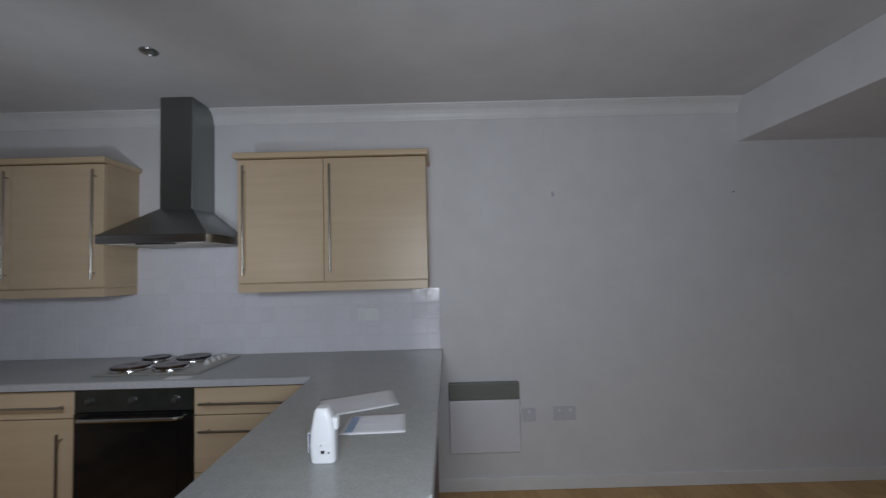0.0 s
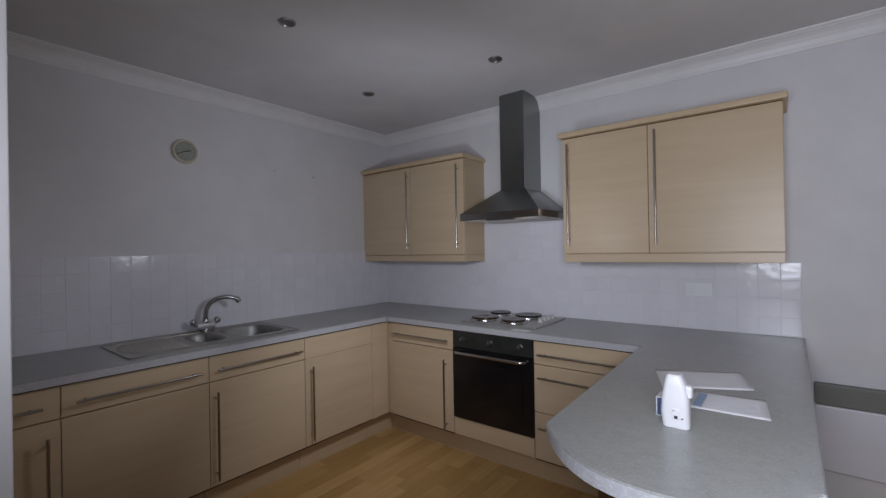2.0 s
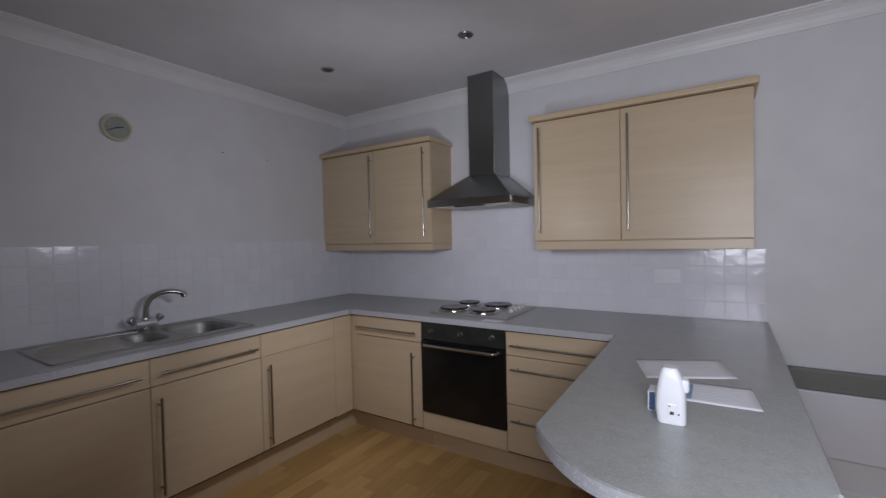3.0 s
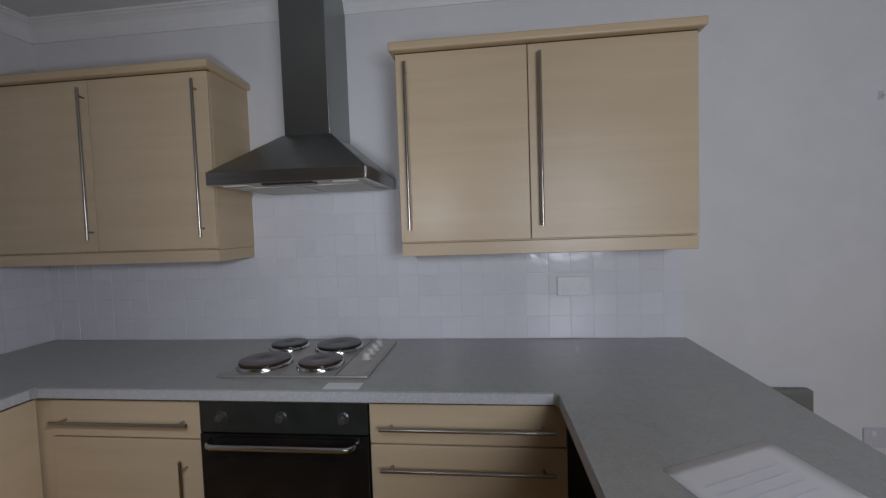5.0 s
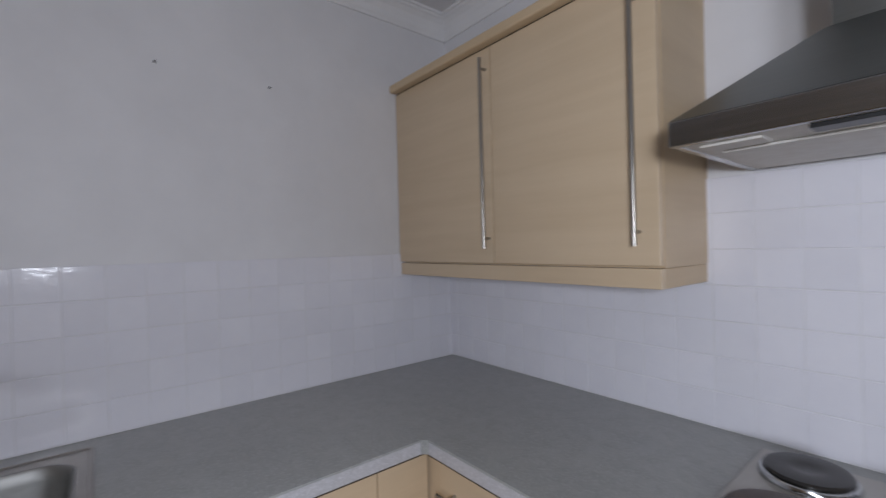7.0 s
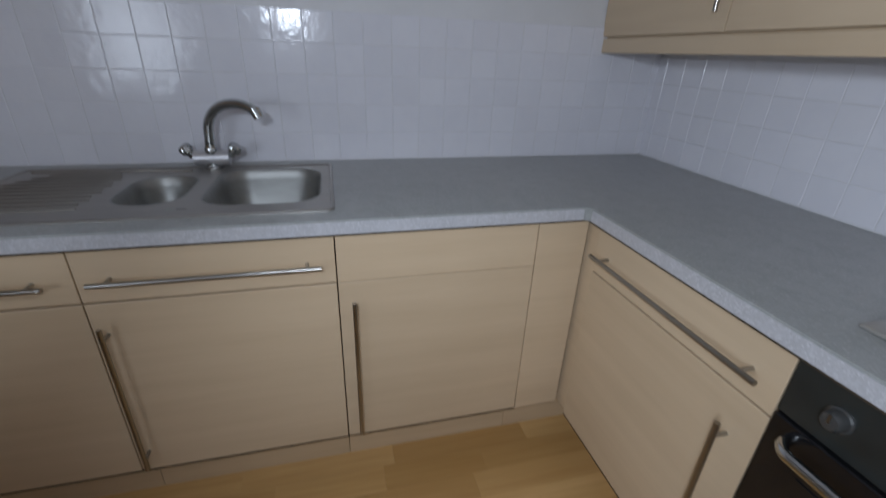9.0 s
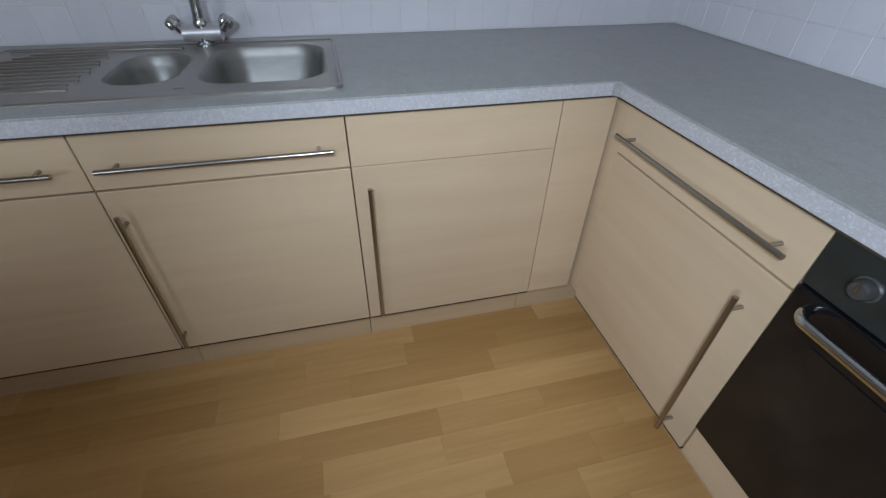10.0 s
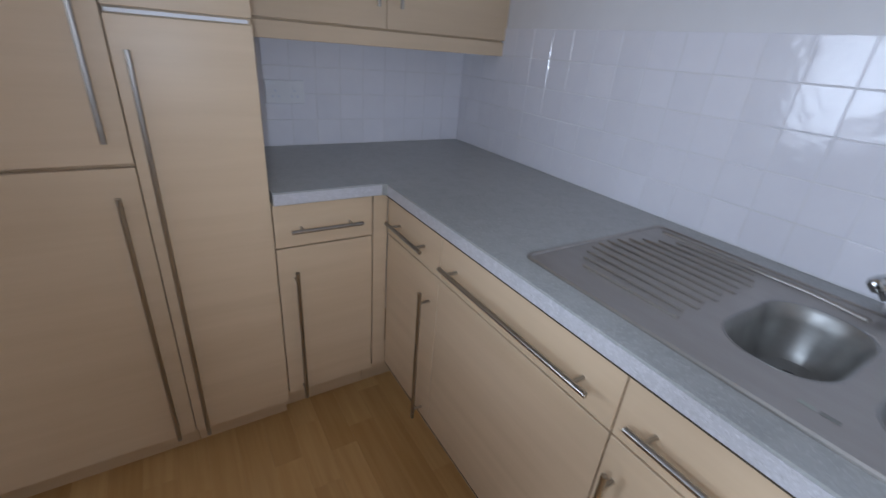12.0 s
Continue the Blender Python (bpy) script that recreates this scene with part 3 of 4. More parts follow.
for x0, x1 in ((HX0 + 0.05, 1.55), (1.575, HX1 - 0.05)):
    part("filter", box(x0, x1, HY + 0.13, -0.06, HZ - 0.004, HZ + 0.0013, 0.0015), NYLON, hood, "grease filter panel")
part("switch_bar", box(1.46, 1.66, HY + 0.025, HY + 0.07, HZ - 0.006, HZ + 0.0013, 0.001), BLACK, hood, "black switch strip")
for x in (1.345, 1.78):
    part("lamp_cover", box(x - 0.05, x + 0.05, HY + 0.04, HY + 0.10, HZ - 0.004, HZ + 0.0013, 0.0015), NYLON, hood, "unlit frosted lamp cover")

# ---- hob ----
hob = thing("electric_hob", (1.58, -0.32, TOP), "steel four-plate electric hob with rusty front plates", "hob")
hp = part("plate", box(1.287, 1.860, -0.550, -0.075, TOP, TOP + 0.009, 0.004), HOBSTEEL, hob, "worn steel hob plate")
part("strip_groove", box(1.738, 1.7435, -0.546, -0.081, TOP + 0.0086, TOP + 0.0096), DIAL_MARK, hob, "dark groove beside the controls")
part("control_strip", box(1.745, 1.852, -0.542, -0.085, TOP + 0.0092, TOP + 0.0115, 0.001), HOBSTEEL, hob, "pale steel control strip")
for x, y, r, m, lab in ((1.408, -0.418, 0.108, RUST, "large rust-brown hotplate"), (1.392, -0.178, 0.088, IRON, "small black hotplate"),
                        (1.640, -0.428, 0.092, RUST, "rust-brown hotplate"), (1.630, -0.192, 0.106, IRON, "large black hotplate")):
    ring = part("rim", lathe([(r, 0), (r, 0.004), (r - 0.004, 0.012), (r - 0.009, 0.014), (r - 0.013, 0.011)], (x, y, TOP + 0.009), 40), CHROME, hob, "chromed hotplate rim", smooth=True)
    hot = part("hotplate", lathe([(r - 0.016, 0), (r - 0.012, 0.012), (r - 0.009, 0.019), (r - 0.013, 0.0235), (r * 0.72, 0.0248), (r * 0.45, 0.0243), (r * 0.30, 0.0236), (r * 0.24, 0.0222)], (x, y, TOP + 0.009), 40), m, hob, lab, smooth=True)
for y in (-0.355, -0.293, -0.231, -0.169):
    k = part("knob", lathe([(0.021, 0), (0.021, 0.003), (0.017, 0.006), (0.015, 0.024), (0.012, 0.026)], (1.80, y, TOP + 0.0115), 24), KNOBGREY, hob, "small round pale grey knob", smooth=True)
    part("pointer", box(1.7985, 1.8015, y - 0.012, y + 0.012, TOP + 0.0375, TOP + 0.0395, 0.0005), GREYINK, k)

# ---- sink and tap ----
sink = thing("kitchen_sink", (0.33, -1.87, TOP), "stainless one-and-a-half bowl sink with ribbed drainer", "sink")
SX0, SX1, SY0, SY1 = 0.085, 0.592, -2.312, -1.374
big = (0.140, 0.515, -1.725, -1.412)
small = (0.195, 0.485, -1.950, -1.775)


def rounded(x0, x1, y0, y1, r, n=7):
    pts = []
    for px, py, a0 in ((x1 - r, y1 - r, 0), (x0 + r, y1 - r, 90), (x0 + r, y0 + r, 180), (x1 - r, y0 + r, 270)):
        pts += [(px + r * math.cos(math.radians(a0 + 90 * i / n)), py + r * math.sin(math.radians(a0 + 90 * i / n))) for i in range(n + 1)]
    return pts


bm = bmesh.new()
rims = []
for loop in (rounded(SX0, SX1, SY0, SY1, 0.02), rounded(*big, 0.085), rounded(*small, 0.08)):
    vs = [bm.verts.new((x, y, TOP + 0.004)) for x, y in loop]
    rims += [bm.edges.new((vs[i], vs[(i + 1) % len(vs)])) for i in range(len(vs))]
bmesh.ops.triangle_fill(bm, use_beauty=True, edges=rims)
made = bmesh.ops.extrude_face_region(bm, geom=list(bm.faces))
bmesh.ops.translate(bm, vec=(0, 0, -0.0035), verts=[g for g in made["geom"] if isinstance(g, bmesh.types.BMVert)])
part("deck", bm, DECKSTEEL, sink, "flat pressed steel deck")
bm = bmesh.new()
loop = rounded(SX0, SX1, SY0, SY1, 0.02)
inner_loop = rounded(SX0 + 0.012, SX1 - 0.012, SY0 + 0.012, SY1 - 0.012, 0.014)
levels = [[bm.verts.new((x, y, TOP + h)) for x, y in lp] for lp, h in ((loop, 0.0041), (rounded(SX0 + 0.003, SX1 - 0.003, SY0 + 0.003, SY1 - 0.003, 0.018), 0.0075), (rounded(SX0 + 0.009, SX1 - 0.009, SY0 + 0.009, SY1 - 0.009, 0.016), 0.0075), (inner_loop, 0.0041))]
for p, q in zip(levels, levels[1:]):
    for i in range(len(p)):
        bm.faces.new((p[i], p[(i + 1) % len(p)], q[(i + 1) % len(q)], q[i]))
part("raised_rim", bm, DECKSTEEL, sink, "raised steel rim", smooth=True)


def bowl(name, x0, x1, y0, y1, r, depth, label):
    bm = bmesh.new()
    rows = []
    for inset, z in ((-0.004, 0.0045), (0.0, 0.004), (0.005, -0.003), (0.010, -0.03), (0.018, -depth * 0.75), (0.030, -depth * 0.93), (0.055, -depth)):
        rows.append([bm.verts.new((x, y, TOP + z)) for x, y in rounded(x0 + inset, x1 - inset, y0 + inset, y1 - inset, max(0.012, r - inset * 0.6))])
    for p, q in zip(rows, rows[1:]):
        for i in range(len(p)):
            bm.faces.new((p[i], p[(i + 1) % len(p)], q[(i + 1) % len(q)], q[i]))
    bm.faces.new(rows[-1])
    b = part(name, bm, SINKSTEEL, sink, label, smooth=True)
    shell = b.modifiers.new("shell", "SOLIDIFY")
    shell.thickness, shell.offset = 0.0012, -1
    mx, my = (x0 + x1) / 2, (y0 + y1) / 2
    part("waste", lathe([(0.042, 0), (0.042, 0.002), (0.036, 0.003), (0.030, 0.001), (0.012, 0.0005)], (mx, my, TOP - depth + 0.0012), 28), CHROME, b, "round chrome waste", smooth=True)


bowl("main_bowl", *big, 0.085, 0.140, "deep rounded steel main bowl")
bowl("half_bowl", *small, 0.08, 0.115, "small rounded steel half bowl")
for i in range(11):
    x = 0.160 + i * 0.034
    bow = 0.095 * ((x - 0.335) / 0.19) ** 2
    y0, y1 = -2.290 + bow, -1.995 - (0.01 if i % 2 else 0.0)
    if x < 0.17:
        y1 = -2.02
    pts = [(x, y0 + (y1 - y0) * k / 8, TOP + 0.0038 + 0.0017 * min(1, 2.2 * math.sin(math.pi * k / 8))) for k in range(9)]
    part("drainer_rib", tube(pts, 0.0048, 8), DECKSTEEL, sink, smooth=True)
part("drainer_groove", tube([(0.126, -2.27, TOP + 0.003), (0.126, -1.92, TOP + 0.005), (0.150, -1.82, TOP + 0.004)], 0.0075, 10), DECKSTEEL, sink, smooth=True)

part("maker_mark", box(0.529, 0.538, -1.790, -1.770, TOP + 0.0042, TOP + 0.0048, 0.0003), DIAL, sink, "small pale printed mark")
part("maker_mark", box(0.529, 0.538, -1.764, -1.740, TOP + 0.0042, TOP + 0.0050, 0.0003), GRILLE, sink, "small dark printed mark")

tap = thing("mixer_tap", (0.108, -1.762, TOP + 0.004), "chrome swan-neck mixer tap with two fluted handles", "tap")
part("base", lathe([(0.028, 0), (0.028, 0.006), (0.021, 0.012), (0.019, 0.045), (0.022, 0.055), (0.018, 0.075), (0.013, 0.085)], (0.108, -1.762, TOP + 0.004), 28), CHROME, tap, smooth=True)
arm = rod((0.108, -1.816, TOP + 0.040), (0.108, -1.708, TOP + 0.040), 0.0250, n=24)
part("cross_body", arm, PALESTEEL, tap, smooth=True)
neck = []
d = Vector((0.09, 0.168, 0)).normalized()
for i in range(27):
    f = i / 26
    if f < 0.2:
        h, z = 0.004 * (f / 0.2), 0.078 + 0.055 * f / 0.2
    else:
        a = math.radians(176 - 122 * (f - 0.2) / 0.8)
        h, z = 0.121 + 0.117 * math.cos(a), 0.126 + 0.094 * math.sin(a)
    neck.append((0.108 + d.x * h, -1.762 + d.y * h, TOP + z))
part("spout", tube(neck, [0.0165 - 0.002 * i / 26 for i in range(27)], 18), CHROME, tap, "curved chrome swan-neck spout", smooth=True)
e = Vector(neck[-1])
part("nozzle", rod(e + Vector((-0.002, -0.003, 0.006)), e + Vector((0.005, 0.010, -0.020)), 0.0175, 0.0165, 20), CHROME, tap, smooth=True)
for side in (-1, 1):
    y = -1.762 + side * 0.056
    foot, way = Vector((0.108, y, TOP + 0.046)), Vector((0.10, side * 0.62, 0.78)).normalized()
    v = part("valve", rod(foot, foot + way * 0.022, 0.013, 0.012, 20), CHROME, tap, smooth=True)
    bm = bmesh.new()
    n = 40
    rings = []
    for h, r in ((0.016, 0.015), (0.020, 0.0190), (0.038, 0.0198), (0.045, 0.016), (0.047, 0.008)):
        q = way.to_track_quat("Z", "Y")
        rings.append([bm.verts.new(foot + way * h + q @ Vector(((r + (0.0018 * (k % 4 < 2) if r > 0.018 else 0)) * math.cos(2 * math.pi * k / n), (r + (0.0018 * (k % 4 < 2) if r > 0.018 else 0)) * math.sin(2 * math.pi * k / n), 0))) for k in range(n)])
    for p, q in zip(rings, rings[1:]):
        for k in range(n):
            bm.faces.new((p[k], p[(k + 1) % n], q[(k + 1) % n], q[k]))
    bm.faces.new(list(reversed(rings[0])))
    bm.faces.new(rings[-1])
    part("tap_handle", bm, CHROME, v, "fluted round chrome tap handle", smooth=True)

# ---- things on the peninsula ----
def sheet(name, corners, label, bars, colour):
    """A slightly curled sheet of paper given by its four corners, with rows of unreadable print."""
    a, b, c, d = [Vector((x, y, TOP + 0.0012)) for x, y in corners]
    bm = bmesh.new()
    n = 8
    grid = [[None] * (n + 1) for _ in range(n + 1)]
    for i in range(n + 1):
        for j in range(n + 1):
            u, v = i / n, j / n
            p = a.lerp(b, u).lerp(d.lerp(c, u), v)
            p.z += 0.0012 * max(0, u - 0.7) ** 2 * 8 + 0.0006 * max(0, 0.3 - v) ** 2 * 9
            grid[i][j] = bm.verts.new(p)
    for i in range(n):
        for j in range(n):
            bm.faces.new((grid[i][j], grid[i + 1][j], grid[i + 1][j + 1], grid[i][j + 1]))
    t = thing(name, tuple((a + c) / 2), label, "paper", "papers on the worktop")
    s = part("sheet", bm, PAPER, t, smooth=True)
    thick = s.modifiers.new("thick", "SOLIDIFY")
    thick.thickness = 0.0006
    for v, u0, u1 in bars:
        p, q = a.lerp(b, u0).lerp(d.lerp(c, u0), v), a.lerp(b, u1).lerp(d.lerp(c, u1), v)
        w = (d - a).normalized() * 0.0016
        bm = bmesh.new()
        up = Vector((0, 0, 0.0005))
        dn = Vector((0, 0, 0.0002))
        vs = [bm.verts.new(x) for x in (p - w + dn, q - w + dn, q + w + dn, p + w + dn, p - w + up, q - w + up, q + w + up, p + w + up)]
        for f in ((0, 1, 2, 3), (4, 5, 6, 7), (0, 1, 5, 4), (1, 2, 6, 5), (2, 3, 7, 6), (3, 0, 4, 7)):
            bm.faces.new([vs[k] for k in f])
        part("print_line", bm, colour, s)
    return t


sheet("paper_sheet", ((2.722, -1.300), (2.987, -1.172), (2.934, -0.938), (2.651, -1.077)), "loose sheet of white paper on the worktop", [(0.3 + 0.12 * k, 0.12, 0.8) for k in range(4)], GREYINK)
sheet("folded_letter", ((2.820, -1.466), (3.035, -1.459), (3.018, -1.261), (2.826, -1.275)), "white printed letter lying beside the dispenser", [(0.2 + 0.13 * k, 0.2, 0.9) for k in range(5)], GREYINK)

# white plastic dispenser standing on the worktop
disp = thing("white_dispenser", (2.825, -1.645, TOP), "white moulded plastic dispenser standing on the worktop", "dispenser")
bm = bmesh.new()
rows = []
for z, w, dep, shift in ((0, 0.031, 0.021, 0.002), (0.003, 0.034, 0.024, 0.002), (0.045, 0.036, 0.027, 0.0), (0.085, 0.034, 0.027, 0.001), (0.118, 0.028, 0.025, 0.001), (0.140, 0.021, 0.022, -0.001), (0.147, 0.016, 0.017, -0.001)):
    rows.append([bm.verts.new((2.825 + x + shift, -1.645 + y + 0.35 * shift, TOP + z)) for x, y in rounded(-w, w, -dep, dep, min(w, dep) * 0.6, 5)])
for p, q in zip(rows, rows[1:]):
    for i in range(len(p)):
        bm.faces.new((p[i], p[(i + 1) % len(p)], q[(i + 1) % len(q)], q[i]))
bm.faces.new(list(reversed(rows[0])))
bm.faces.new(rows[-1])
part("body", bm, PLASTIC, disp, smooth=True)
part("trigger", box(2.846, 2.868, -1.660, -1.632, TOP + 0.085, TOP + 0.120, 0.007, 3), PLASTIC, disp, "small white side spout")
part("recess", box(2.818, 2.842, -1.6738, -1.668, TOP + 0.028, TOP + 0.058, 0.003), PLASTIC, disp)
part("vent_mark", prism([(2.825, -1.6730), (2.834, -1.6730), (2.834, -1.6746), (2.825, -1.6746)], TOP + 0.030, TOP + 0.038), INK, disp, "small black vent mark")
part("vent_dot", box(2.8435, 2.847, -1.6735, -1.670, TOP + 0.030, TOP + 0.0335), INK, disp)
part("vent_dot", box(2.8225, 2.8255, -1.6745, -1.672, TOP + 0.050, TOP + 0.053), INK, disp)
card = thing("blue_card", (2.76, -1.525, TOP), "small upright white card with a dark blue stripe", "card")
part("board", box(2.762, 2.782, -1.590, -1.53, TOP, TOP + 0.055, 0.002), PAPER, card)
part("stripe", box(2.766, 2.7805, -1.592, -1.5895, TOP + 0.003, TOP + 0.053), BLUE, card, "dark blue printed stripe")
blue = thing("leaflet", (2.86, -1.40, TOP), "small blue and white leaflet on the worktop", "leaflet")
part("sheet", box(2.838, 2.862, -1.455, -1.315, TOP + 0.0055, TOP + 0.0063), PALEBLUE, blue)
tag = thing("price_label", (1.81, -0.615, TOP), "white paper label stuck at the worktop edge", "label")
part("sticker", box(1.735, 1.860, -0.650, -0.594, TOP + 0.0002, TOP + 0.0012, 0.0003), PAPER, tag)

# ---- things on the cooker wall ----
heater = thing("panel_heater", (3.425, -0.04, 0.25), "slim white electric panel heater with grey top grille", "heater")
part("body", box(3.190, 3.646, -0.056, -0.010, 0.257, 0.592, 0.008, 3), HEATER, heater)
part("bracket", box(3.25, 3.60, -0.012, -0.001, 0.30, 0.55), GRILLE, heater)
part("grille_frame", box(3.190, 3.646, -0.054, -0.010, 0.5935, 0.702, 0.006), GRILLE, heater, "grey-green outlet grille")
for k in range(6):
    z = 0.607 + k * 0.0155
    part("slat", box(3.200, 3.636, -0.0585, -0.0545, z, z + 0.008, 0.001), GRILLE, heater)
part("control", box(3.6465, 3.657, -0.05, -0.015, 0.50, 0.56, 0.003), PLASTIC, heater)


def socket(name, x, z, w, h, label, holes, face=PLASTIC):
    t = thing(name, (x, 0, z), label, "socket", "wall sockets")
    p = part("faceplate", box(x - w / 2, x + w / 2, -0.010, 0.0, z - h / 2, z + h / 2, 0.003), face, t)
    for dx in holes:
        part("rocker", box(x + dx - 0.008, x + dx + 0.008, -0.0125, -0.0102, z + 0.012, z + 0.03, 0.0008), PLASTIC, p)
        for ax, az in ((0, 0.004), (-0.011, -0.016), (0.011, -0.016)):
            part("pin_slot", box(x + dx + ax - 0.003, x + dx + ax + 0.003, -0.0106, -0.0098, z + az - 0.004, z + az + 0.004), GREYINK, p)
    return t


socket("fused_spur", 3.714, 0.477, 0.086, 0.086, "pale lilac-grey square fused spur plate by the heater", [0], PLATE)
socket("double_socket", 3.947, 0.481, 0.146, 0.086, "pale lilac-grey double wall socket above the skirting", [-0.036, 0.036], PLATE)
socket("double_socket", 2.672, 1.161, 0.146, 0.086, "white double socket on the tiled splashback", [-0.036, 0.036]).location.y = -0.0096
s = socket("double_socket", 0.831, 1.130, 0.146, 0.086, "white double socket on tiles beside the larder", [-0.036, 0.036])
s.matrix_basis = Matrix.Translation((0.831, SOUTH + 0.0096, 1.130)) @ Matrix.Rotation(math.pi, 4, "Z")
iso = thing("cooker_switch", (1.905, 0, 1.675), "small white switch plate beside the hood", "switch")
part("faceplate", box(1.878, 1.942, -0.010, 0.0, 1.640, 1.712, 0.003), PLASTIC, iso)
part("rocker", box(1.902, 1.918, -0.0135, -0.0102, 1.664, 1.688, 0.001), PLASTIC, iso)


def nail(p, d):
    bm = rod(p, Vector(p) + Vector(d) * 0.012, 0.0022, n=8)
    rod_into(bm, Vector(p) + Vector(d) * 0.012, Vector(p) + Vector(d) * 0.014, 0.0034, n=12)
    return single("nail", bm, INK, "dark nail stuck in the painted wall", "nail", "nails in the walls", smooth=True)


nail((0, -1.20, 2.058), (1, 0, 0))
nail((0, -0.85, 2.05), (1, 0, 0))
hook = thing("wall_hook", (3.925, 0, 1.928), "small grey picture hook on the bare wall", "hook")
part("plate", box(3.915, 3.935, -0.004, 0, 1.912, 1.947, 0.001), PLATE, hook)
part("peg", rod((3.925, -0.003, 1.920), (3.925, -0.02, 1.928), 0.004, n=10), PLATE, hook, smooth=True)
nail((5.14, 0, 1.913), (0, -1, 0))

# clock on the sink wall
clock = thing("wall_clock", (0, -1.832, 2.100), "round cream wall clock with a pale dial", "clock")
C = Matrix.Translation((0, -1.832, 2.100)) @ Matrix.Rotation(radians(90), 4, "Y")


def turned(name, profile, mat, label, parent=clock):
    ob = part(name, lathe(profile, (0, 0, 0), 44), mat, parent, label, smooth=True)
    ob.data.transform(C)
    return ob


turned("case", [(0.076, 0.001), (0.079, 0.010), (0.077, 0.022), (0.071, 0.027), (0.065, 0.025), (0.062, 0.016)], CREAM, "cream plastic rim")
turned("dial", [(0.0615, 0.0155), (0.0615, 0.017)], DIAL, "dull grey-green dial")
for k in range(12):
    o = part("hour_mark", box(-0.0012, 0.0012, 0.050, 0.057, 0.0172, 0.0178), DIAL_MARK, clock)
    o.data.transform(C @ Matrix.Rotation(radians(30 * k), 4, "Z"))
for name, ln, w, turn in (("minute_pointer", 0.054, 0.0022, 205), ("hour_pointer", 0.036, 0.003, 15)):
    o = part(name, box(-w, w, -0.008, ln, 0.0182, 0.0192), INK, clock)
    o.data.transform(C @ Matrix.Rotation(radians(turn), 4, "Z"))

# framed picture on the end wall
pic = thing("framed_picture", (NIB_X, -3.12, 1.75), "dim picture in a plain varnished pine frame", "picture")
FY1, FY0, FZ0, FZ1 = -2.907, -3.40, 1.358, 2.04
for n_, b_ in (("frame_side", (FY1 - 0.032, FY1, FZ0, FZ1)), ("frame_side", (FY0, FY0 + 0.032, FZ0, FZ1)), ("frame_rail", (FY0 + 0.0325, FY1 - 0.0325, FZ0, FZ0 + 0.032)), ("frame_rail", (FY0 + 0.0325, FY1 - 0.0325, FZ1 - 0.032, FZ1))):
    part(n_, box(NIB_X + 0.001, NIB_X + 0.022, b_[0], b_[1], b_[2], b_[3], 0.005, 3), PINE, pic, "varnished pine moulding")
part("picture_panel", box(NIB_X + 0.002, NIB_X + 0.008, FY0 + 0.03, FY1 - 0.03, FZ0 + 0.03, FZ1 - 0.03), PICTURE, pic, "dull brown picture")


# recessed ceiling lights
def downlight(x, y):
    t = thing("ceiling_spotlight", (x, y, CEILING), "unlit recessed steel ceiling spotlight", "ceiling light", "ceiling spotlights")
    part("bezel", lathe([(0.0415, 0.0005), (0.043, -0.003), (0.040, -0.007), (0.034, -0.008), (0.029, -0.002)], (x, y, CEILING), 32), STEEL, t, "round steel bezel", smooth=True)
    part("lamp", lathe([(0.028, -0.0025), (0.026, -0.0045), (0.01, -0.0052)], (x, y, CEILING), 28), LENS, t, "unlit lamp glass", smooth=True)
    return t


first = downlight(1.757, -0.805)
for x, y in ((0.775, -0.915), (1.195, -1.815)):
    copy_thing(first, pose(x, y, CEILING))


# ---- tiles ----
tile_cache = {}


def tile_mesh(axis, w, h):
    key = (axis, round(w, 3), round(h, 3))
    if key not in tile_cache:
        bm = bmesh.new()
        o, i, t = 0.0007, 0.0024, 0.0075
        pts = []
        for inset, dep in ((o, 0.0), (o, t - 0.0018), (i, t)):
            ring = [(inset, inset), (w - inset, inset), (w - inset, h - inset), (inset, h - inset)]
            pts.append([bm.verts.new((a, -dep, b) if axis == "n" else (dep, a, b) if axis == "w" else (a, dep, b)) for a, b in ring])
        for p, q in zip(pts, pts[1:]):
            for k in range(4):
                bm.faces.new((p[k], p[(k + 1) % 4], q[(k + 1) % 4], q[k]))
        bm.faces.new(pts[-1])
        tile_cache[key] = mesh_of("tile", bm, TILE)
    return tile_cache[key]


def lay(parent, axis, u, z, w, h, fixed):
    ob = new("tile", tile_mesh(axis, w, h))
    ob.location = (u, fixed, z) if axis in "ns" else (fixed, u, z)
    tilt = random.uniform(-0.35, 0.35)
    ob.rotation_euler = (radians(tilt if axis in "ns" else 0), radians(tilt if axis == "w" else 0), radians(random.uniform(-0.3, 0.3)))
    ob.parent = parent


PITCH = 0.1
rows_z = [TOP + 0.0035 + PITCH * k for k in range(8)]


def spread(lo, hi, anchor):
    cuts = [lo] + [anchor + PITCH * k for k in range(-60, 60) if lo + 0.012 < anchor + PITCH * k < hi - 0.012] + [hi]
    return list(zip(cuts, cuts[1:]))


bed = structure("wall_tile_bed_north", box(0.001, 3.148, -0.0082, -0.0005, TOP + 0.0005, rows_z[4]), GROUT, "pale grout between the wall tiles")
bed2 = structure("wall_tile_bed_hood", box(1.140, 1.943, -0.0082, -0.0005, rows_z[4], rows_z[7]), GROUT, "pale grout between the wall tiles")
bed3 = structure("wall_tile_bed_west", box(0.0005, 0.0082, SOUTH + 0.001, -0.0095, TOP + 0.0005, rows_z[5]), GROUT, "pale grout between the wall tiles")
bed4 = structure("wall_tile_bed_south", box(0.0095, TALL - 0.004, SOUTH + 0.0082, SOUTH + 0.0005, TOP + 0.0005, rows_z[4]), GROUT, "pale grout between the wall tiles")
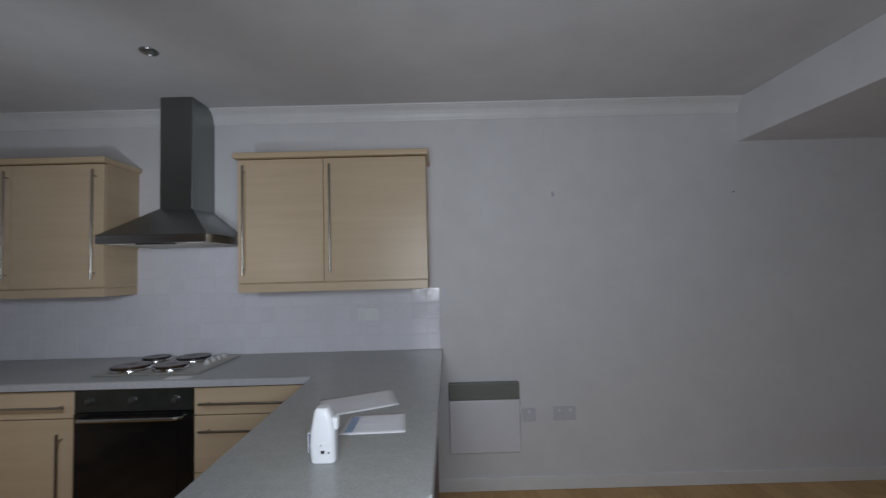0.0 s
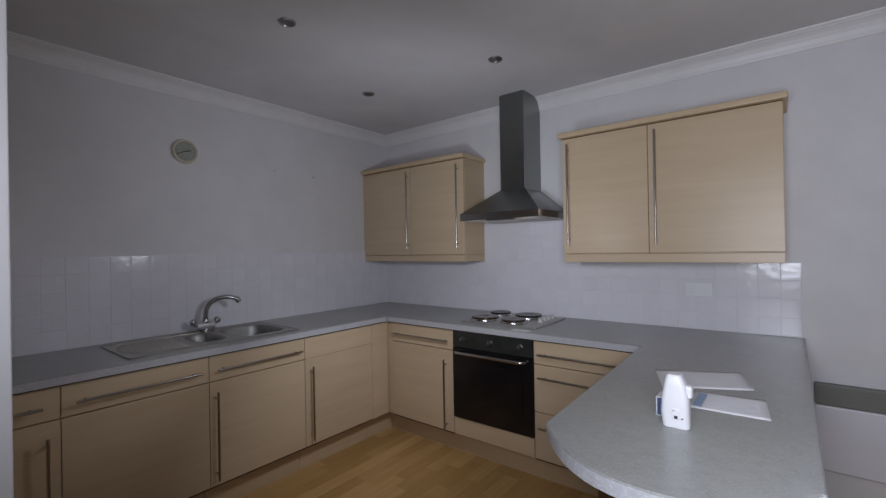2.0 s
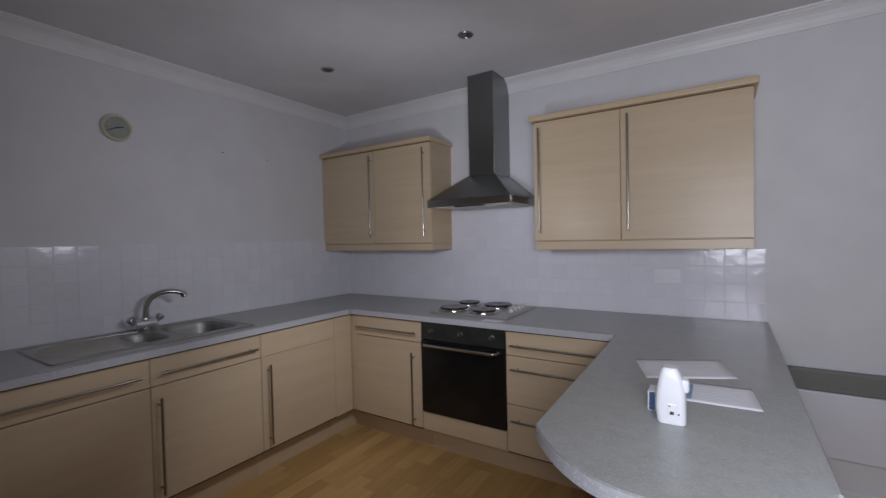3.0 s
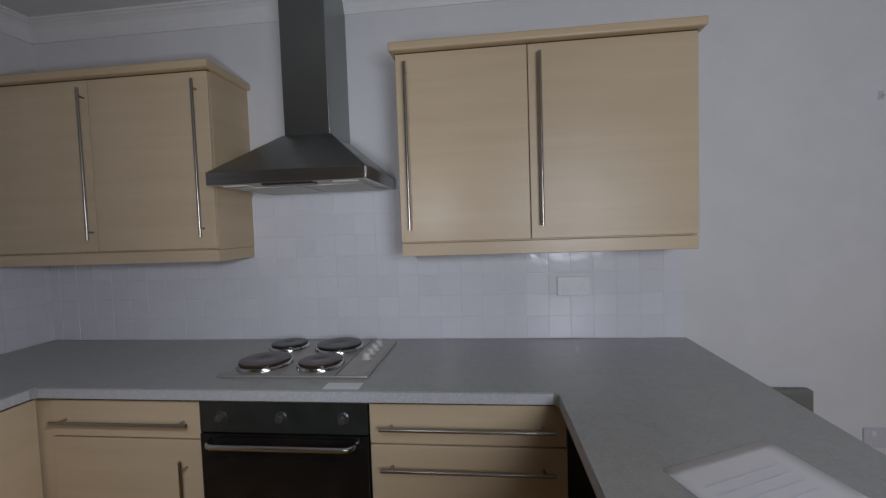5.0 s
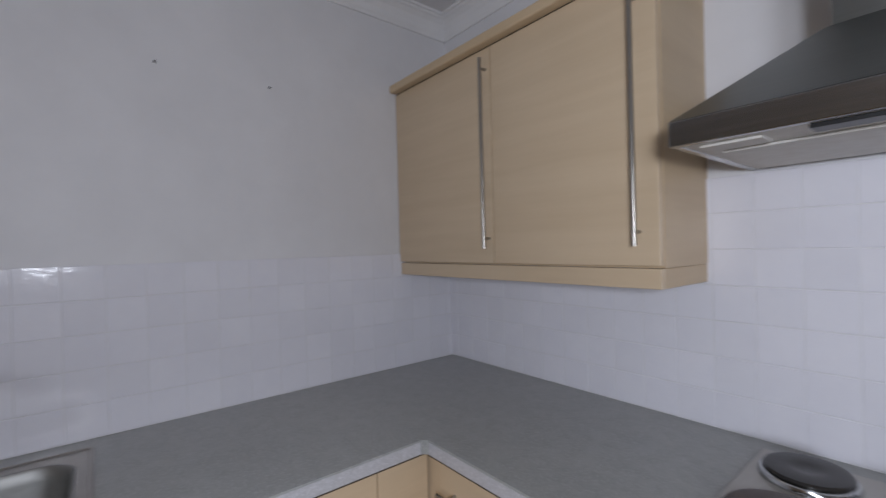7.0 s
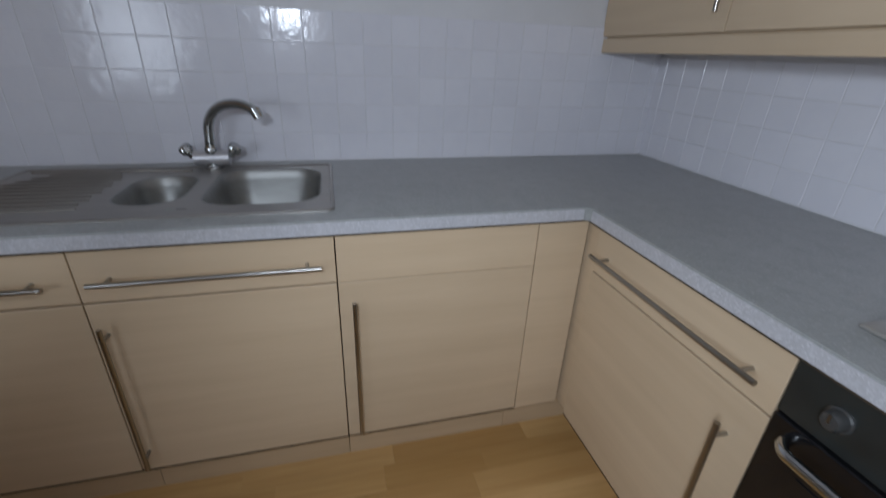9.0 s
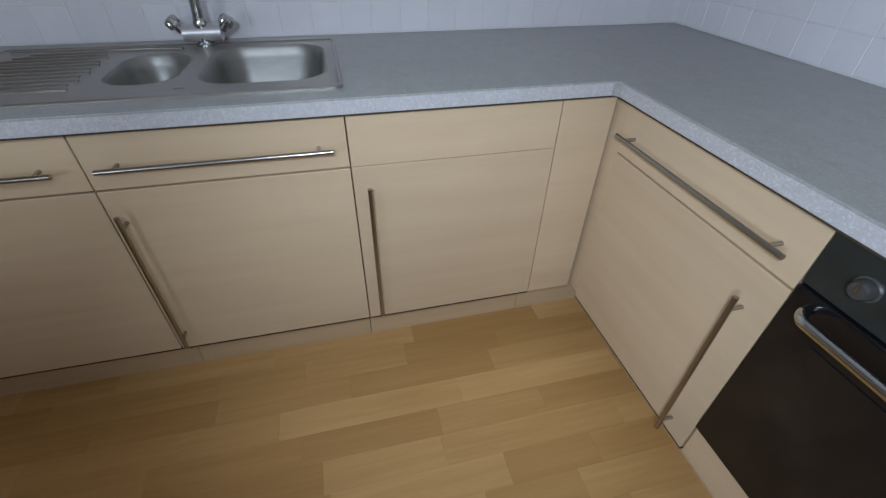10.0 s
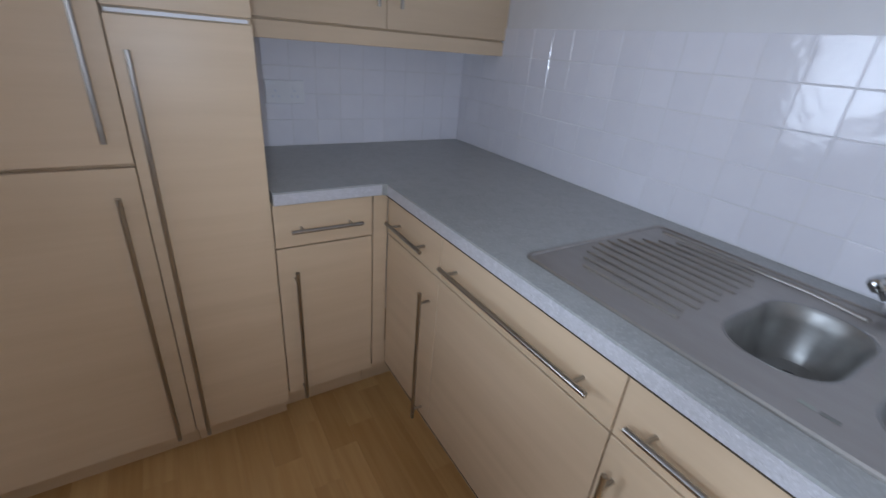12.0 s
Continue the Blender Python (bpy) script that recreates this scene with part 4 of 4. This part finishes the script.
for k in range(4):
    for a, b in spread(0.006, 3.148, 1.66):
        lay(bed, "n", a, rows_z[k], b - a, PITCH, -0.002)
for k in range(4, 7):
    for a, b in spread(1.140, 1.943, 1.66):
        lay(bed2, "n", a, rows_z[k], b - a, PITCH, -0.002)
for k in range(5):
    for a, b in spread(SOUTH + 0.008, -0.008, -1.338):
        lay(bed3, "w", a, rows_z[k], b - a, PITCH, 0.002)
for k in range(4):
    for a, b in spread(0.008, TALL - 0.004, 0.008):
        lay(bed4, "s", a, rows_z[k], b - a, PITCH, SOUTH + 0.002)

# ---- floor strips: three-strip laminate running north to south ----
STRIP = 0.094
strip_cache = {}


def strip_verts(w, l):
    o, i, t = 0.0001, 0.0006, 0.010
    rings = []
    for inset, z in ((o, -t), (o, -0.0003), (i, 0.0)):
        rings.append([(inset, inset, z), (w - inset, inset, z), (w - inset, l - inset, z), (inset, l - inset, z)])
    return rings


def strip_mesh(w, l):
    if l not in strip_cache:
        bm = bmesh.new()
        rings = [[bm.verts.new(p) for p in r] for r in strip_verts(w, l)]
        for p, q in zip(rings, rings[1:]):
            for k in range(4):
                bm.faces.new((p[k], p[(k + 1) % 4], q[(k + 1) % 4], q[k]))
        bm.faces.new(rings[-1])
        strip_cache[l] = mesh_of("plank", bm, PLANK)
    return strip_cache[l]


LENGTHS = (0.28, 0.35, 0.42, 0.50, 0.58)
rest_v, rest_f = [], []
count = 0
x = 0.55
while x < EAST:
    y = BACK + random.uniform(-0.3, 0)
    while y < 0.0:
        l = random.choice(LENGTHS)
        if y + l > BACK:
            near = 0.55 <= x < 2.62 and -2.95 < y + l / 2 < -0.5
            if near and count < 300:
                ob = new("plank", strip_mesh(STRIP, l))
                ob.location = (x, y, 0)
                ob.parent = floor
                count += 1
            elif not (y + l < SOUTH and x < 1.9):
                n0 = len(rest_v)
                for r in strip_verts(STRIP, l):
                    rest_v += [(x + a, min(y + b, -0.001), c) for a, b, c in r]
                for k in range(2):
                    for q in range(4):
                        rest_f.append((n0 + 4 * k + q, n0 + 4 * k + (q + 1) % 4, n0 + 4 * k + 4 + (q + 1) % 4, n0 + 4 * k + 4 + q))
                rest_f.append((n0 + 8, n0 + 9, n0 + 10, n0 + 11))
        y += l
    x += STRIP
me = bpy.data.meshes.new("planks_far")
me.from_pydata(rest_v, [], rest_f)
me.materials.append(PLANK_FAR)
far = tagged(new("planks_far", me), "oak-effect laminate strips of the farther floor", "flooring", kind="stuff")
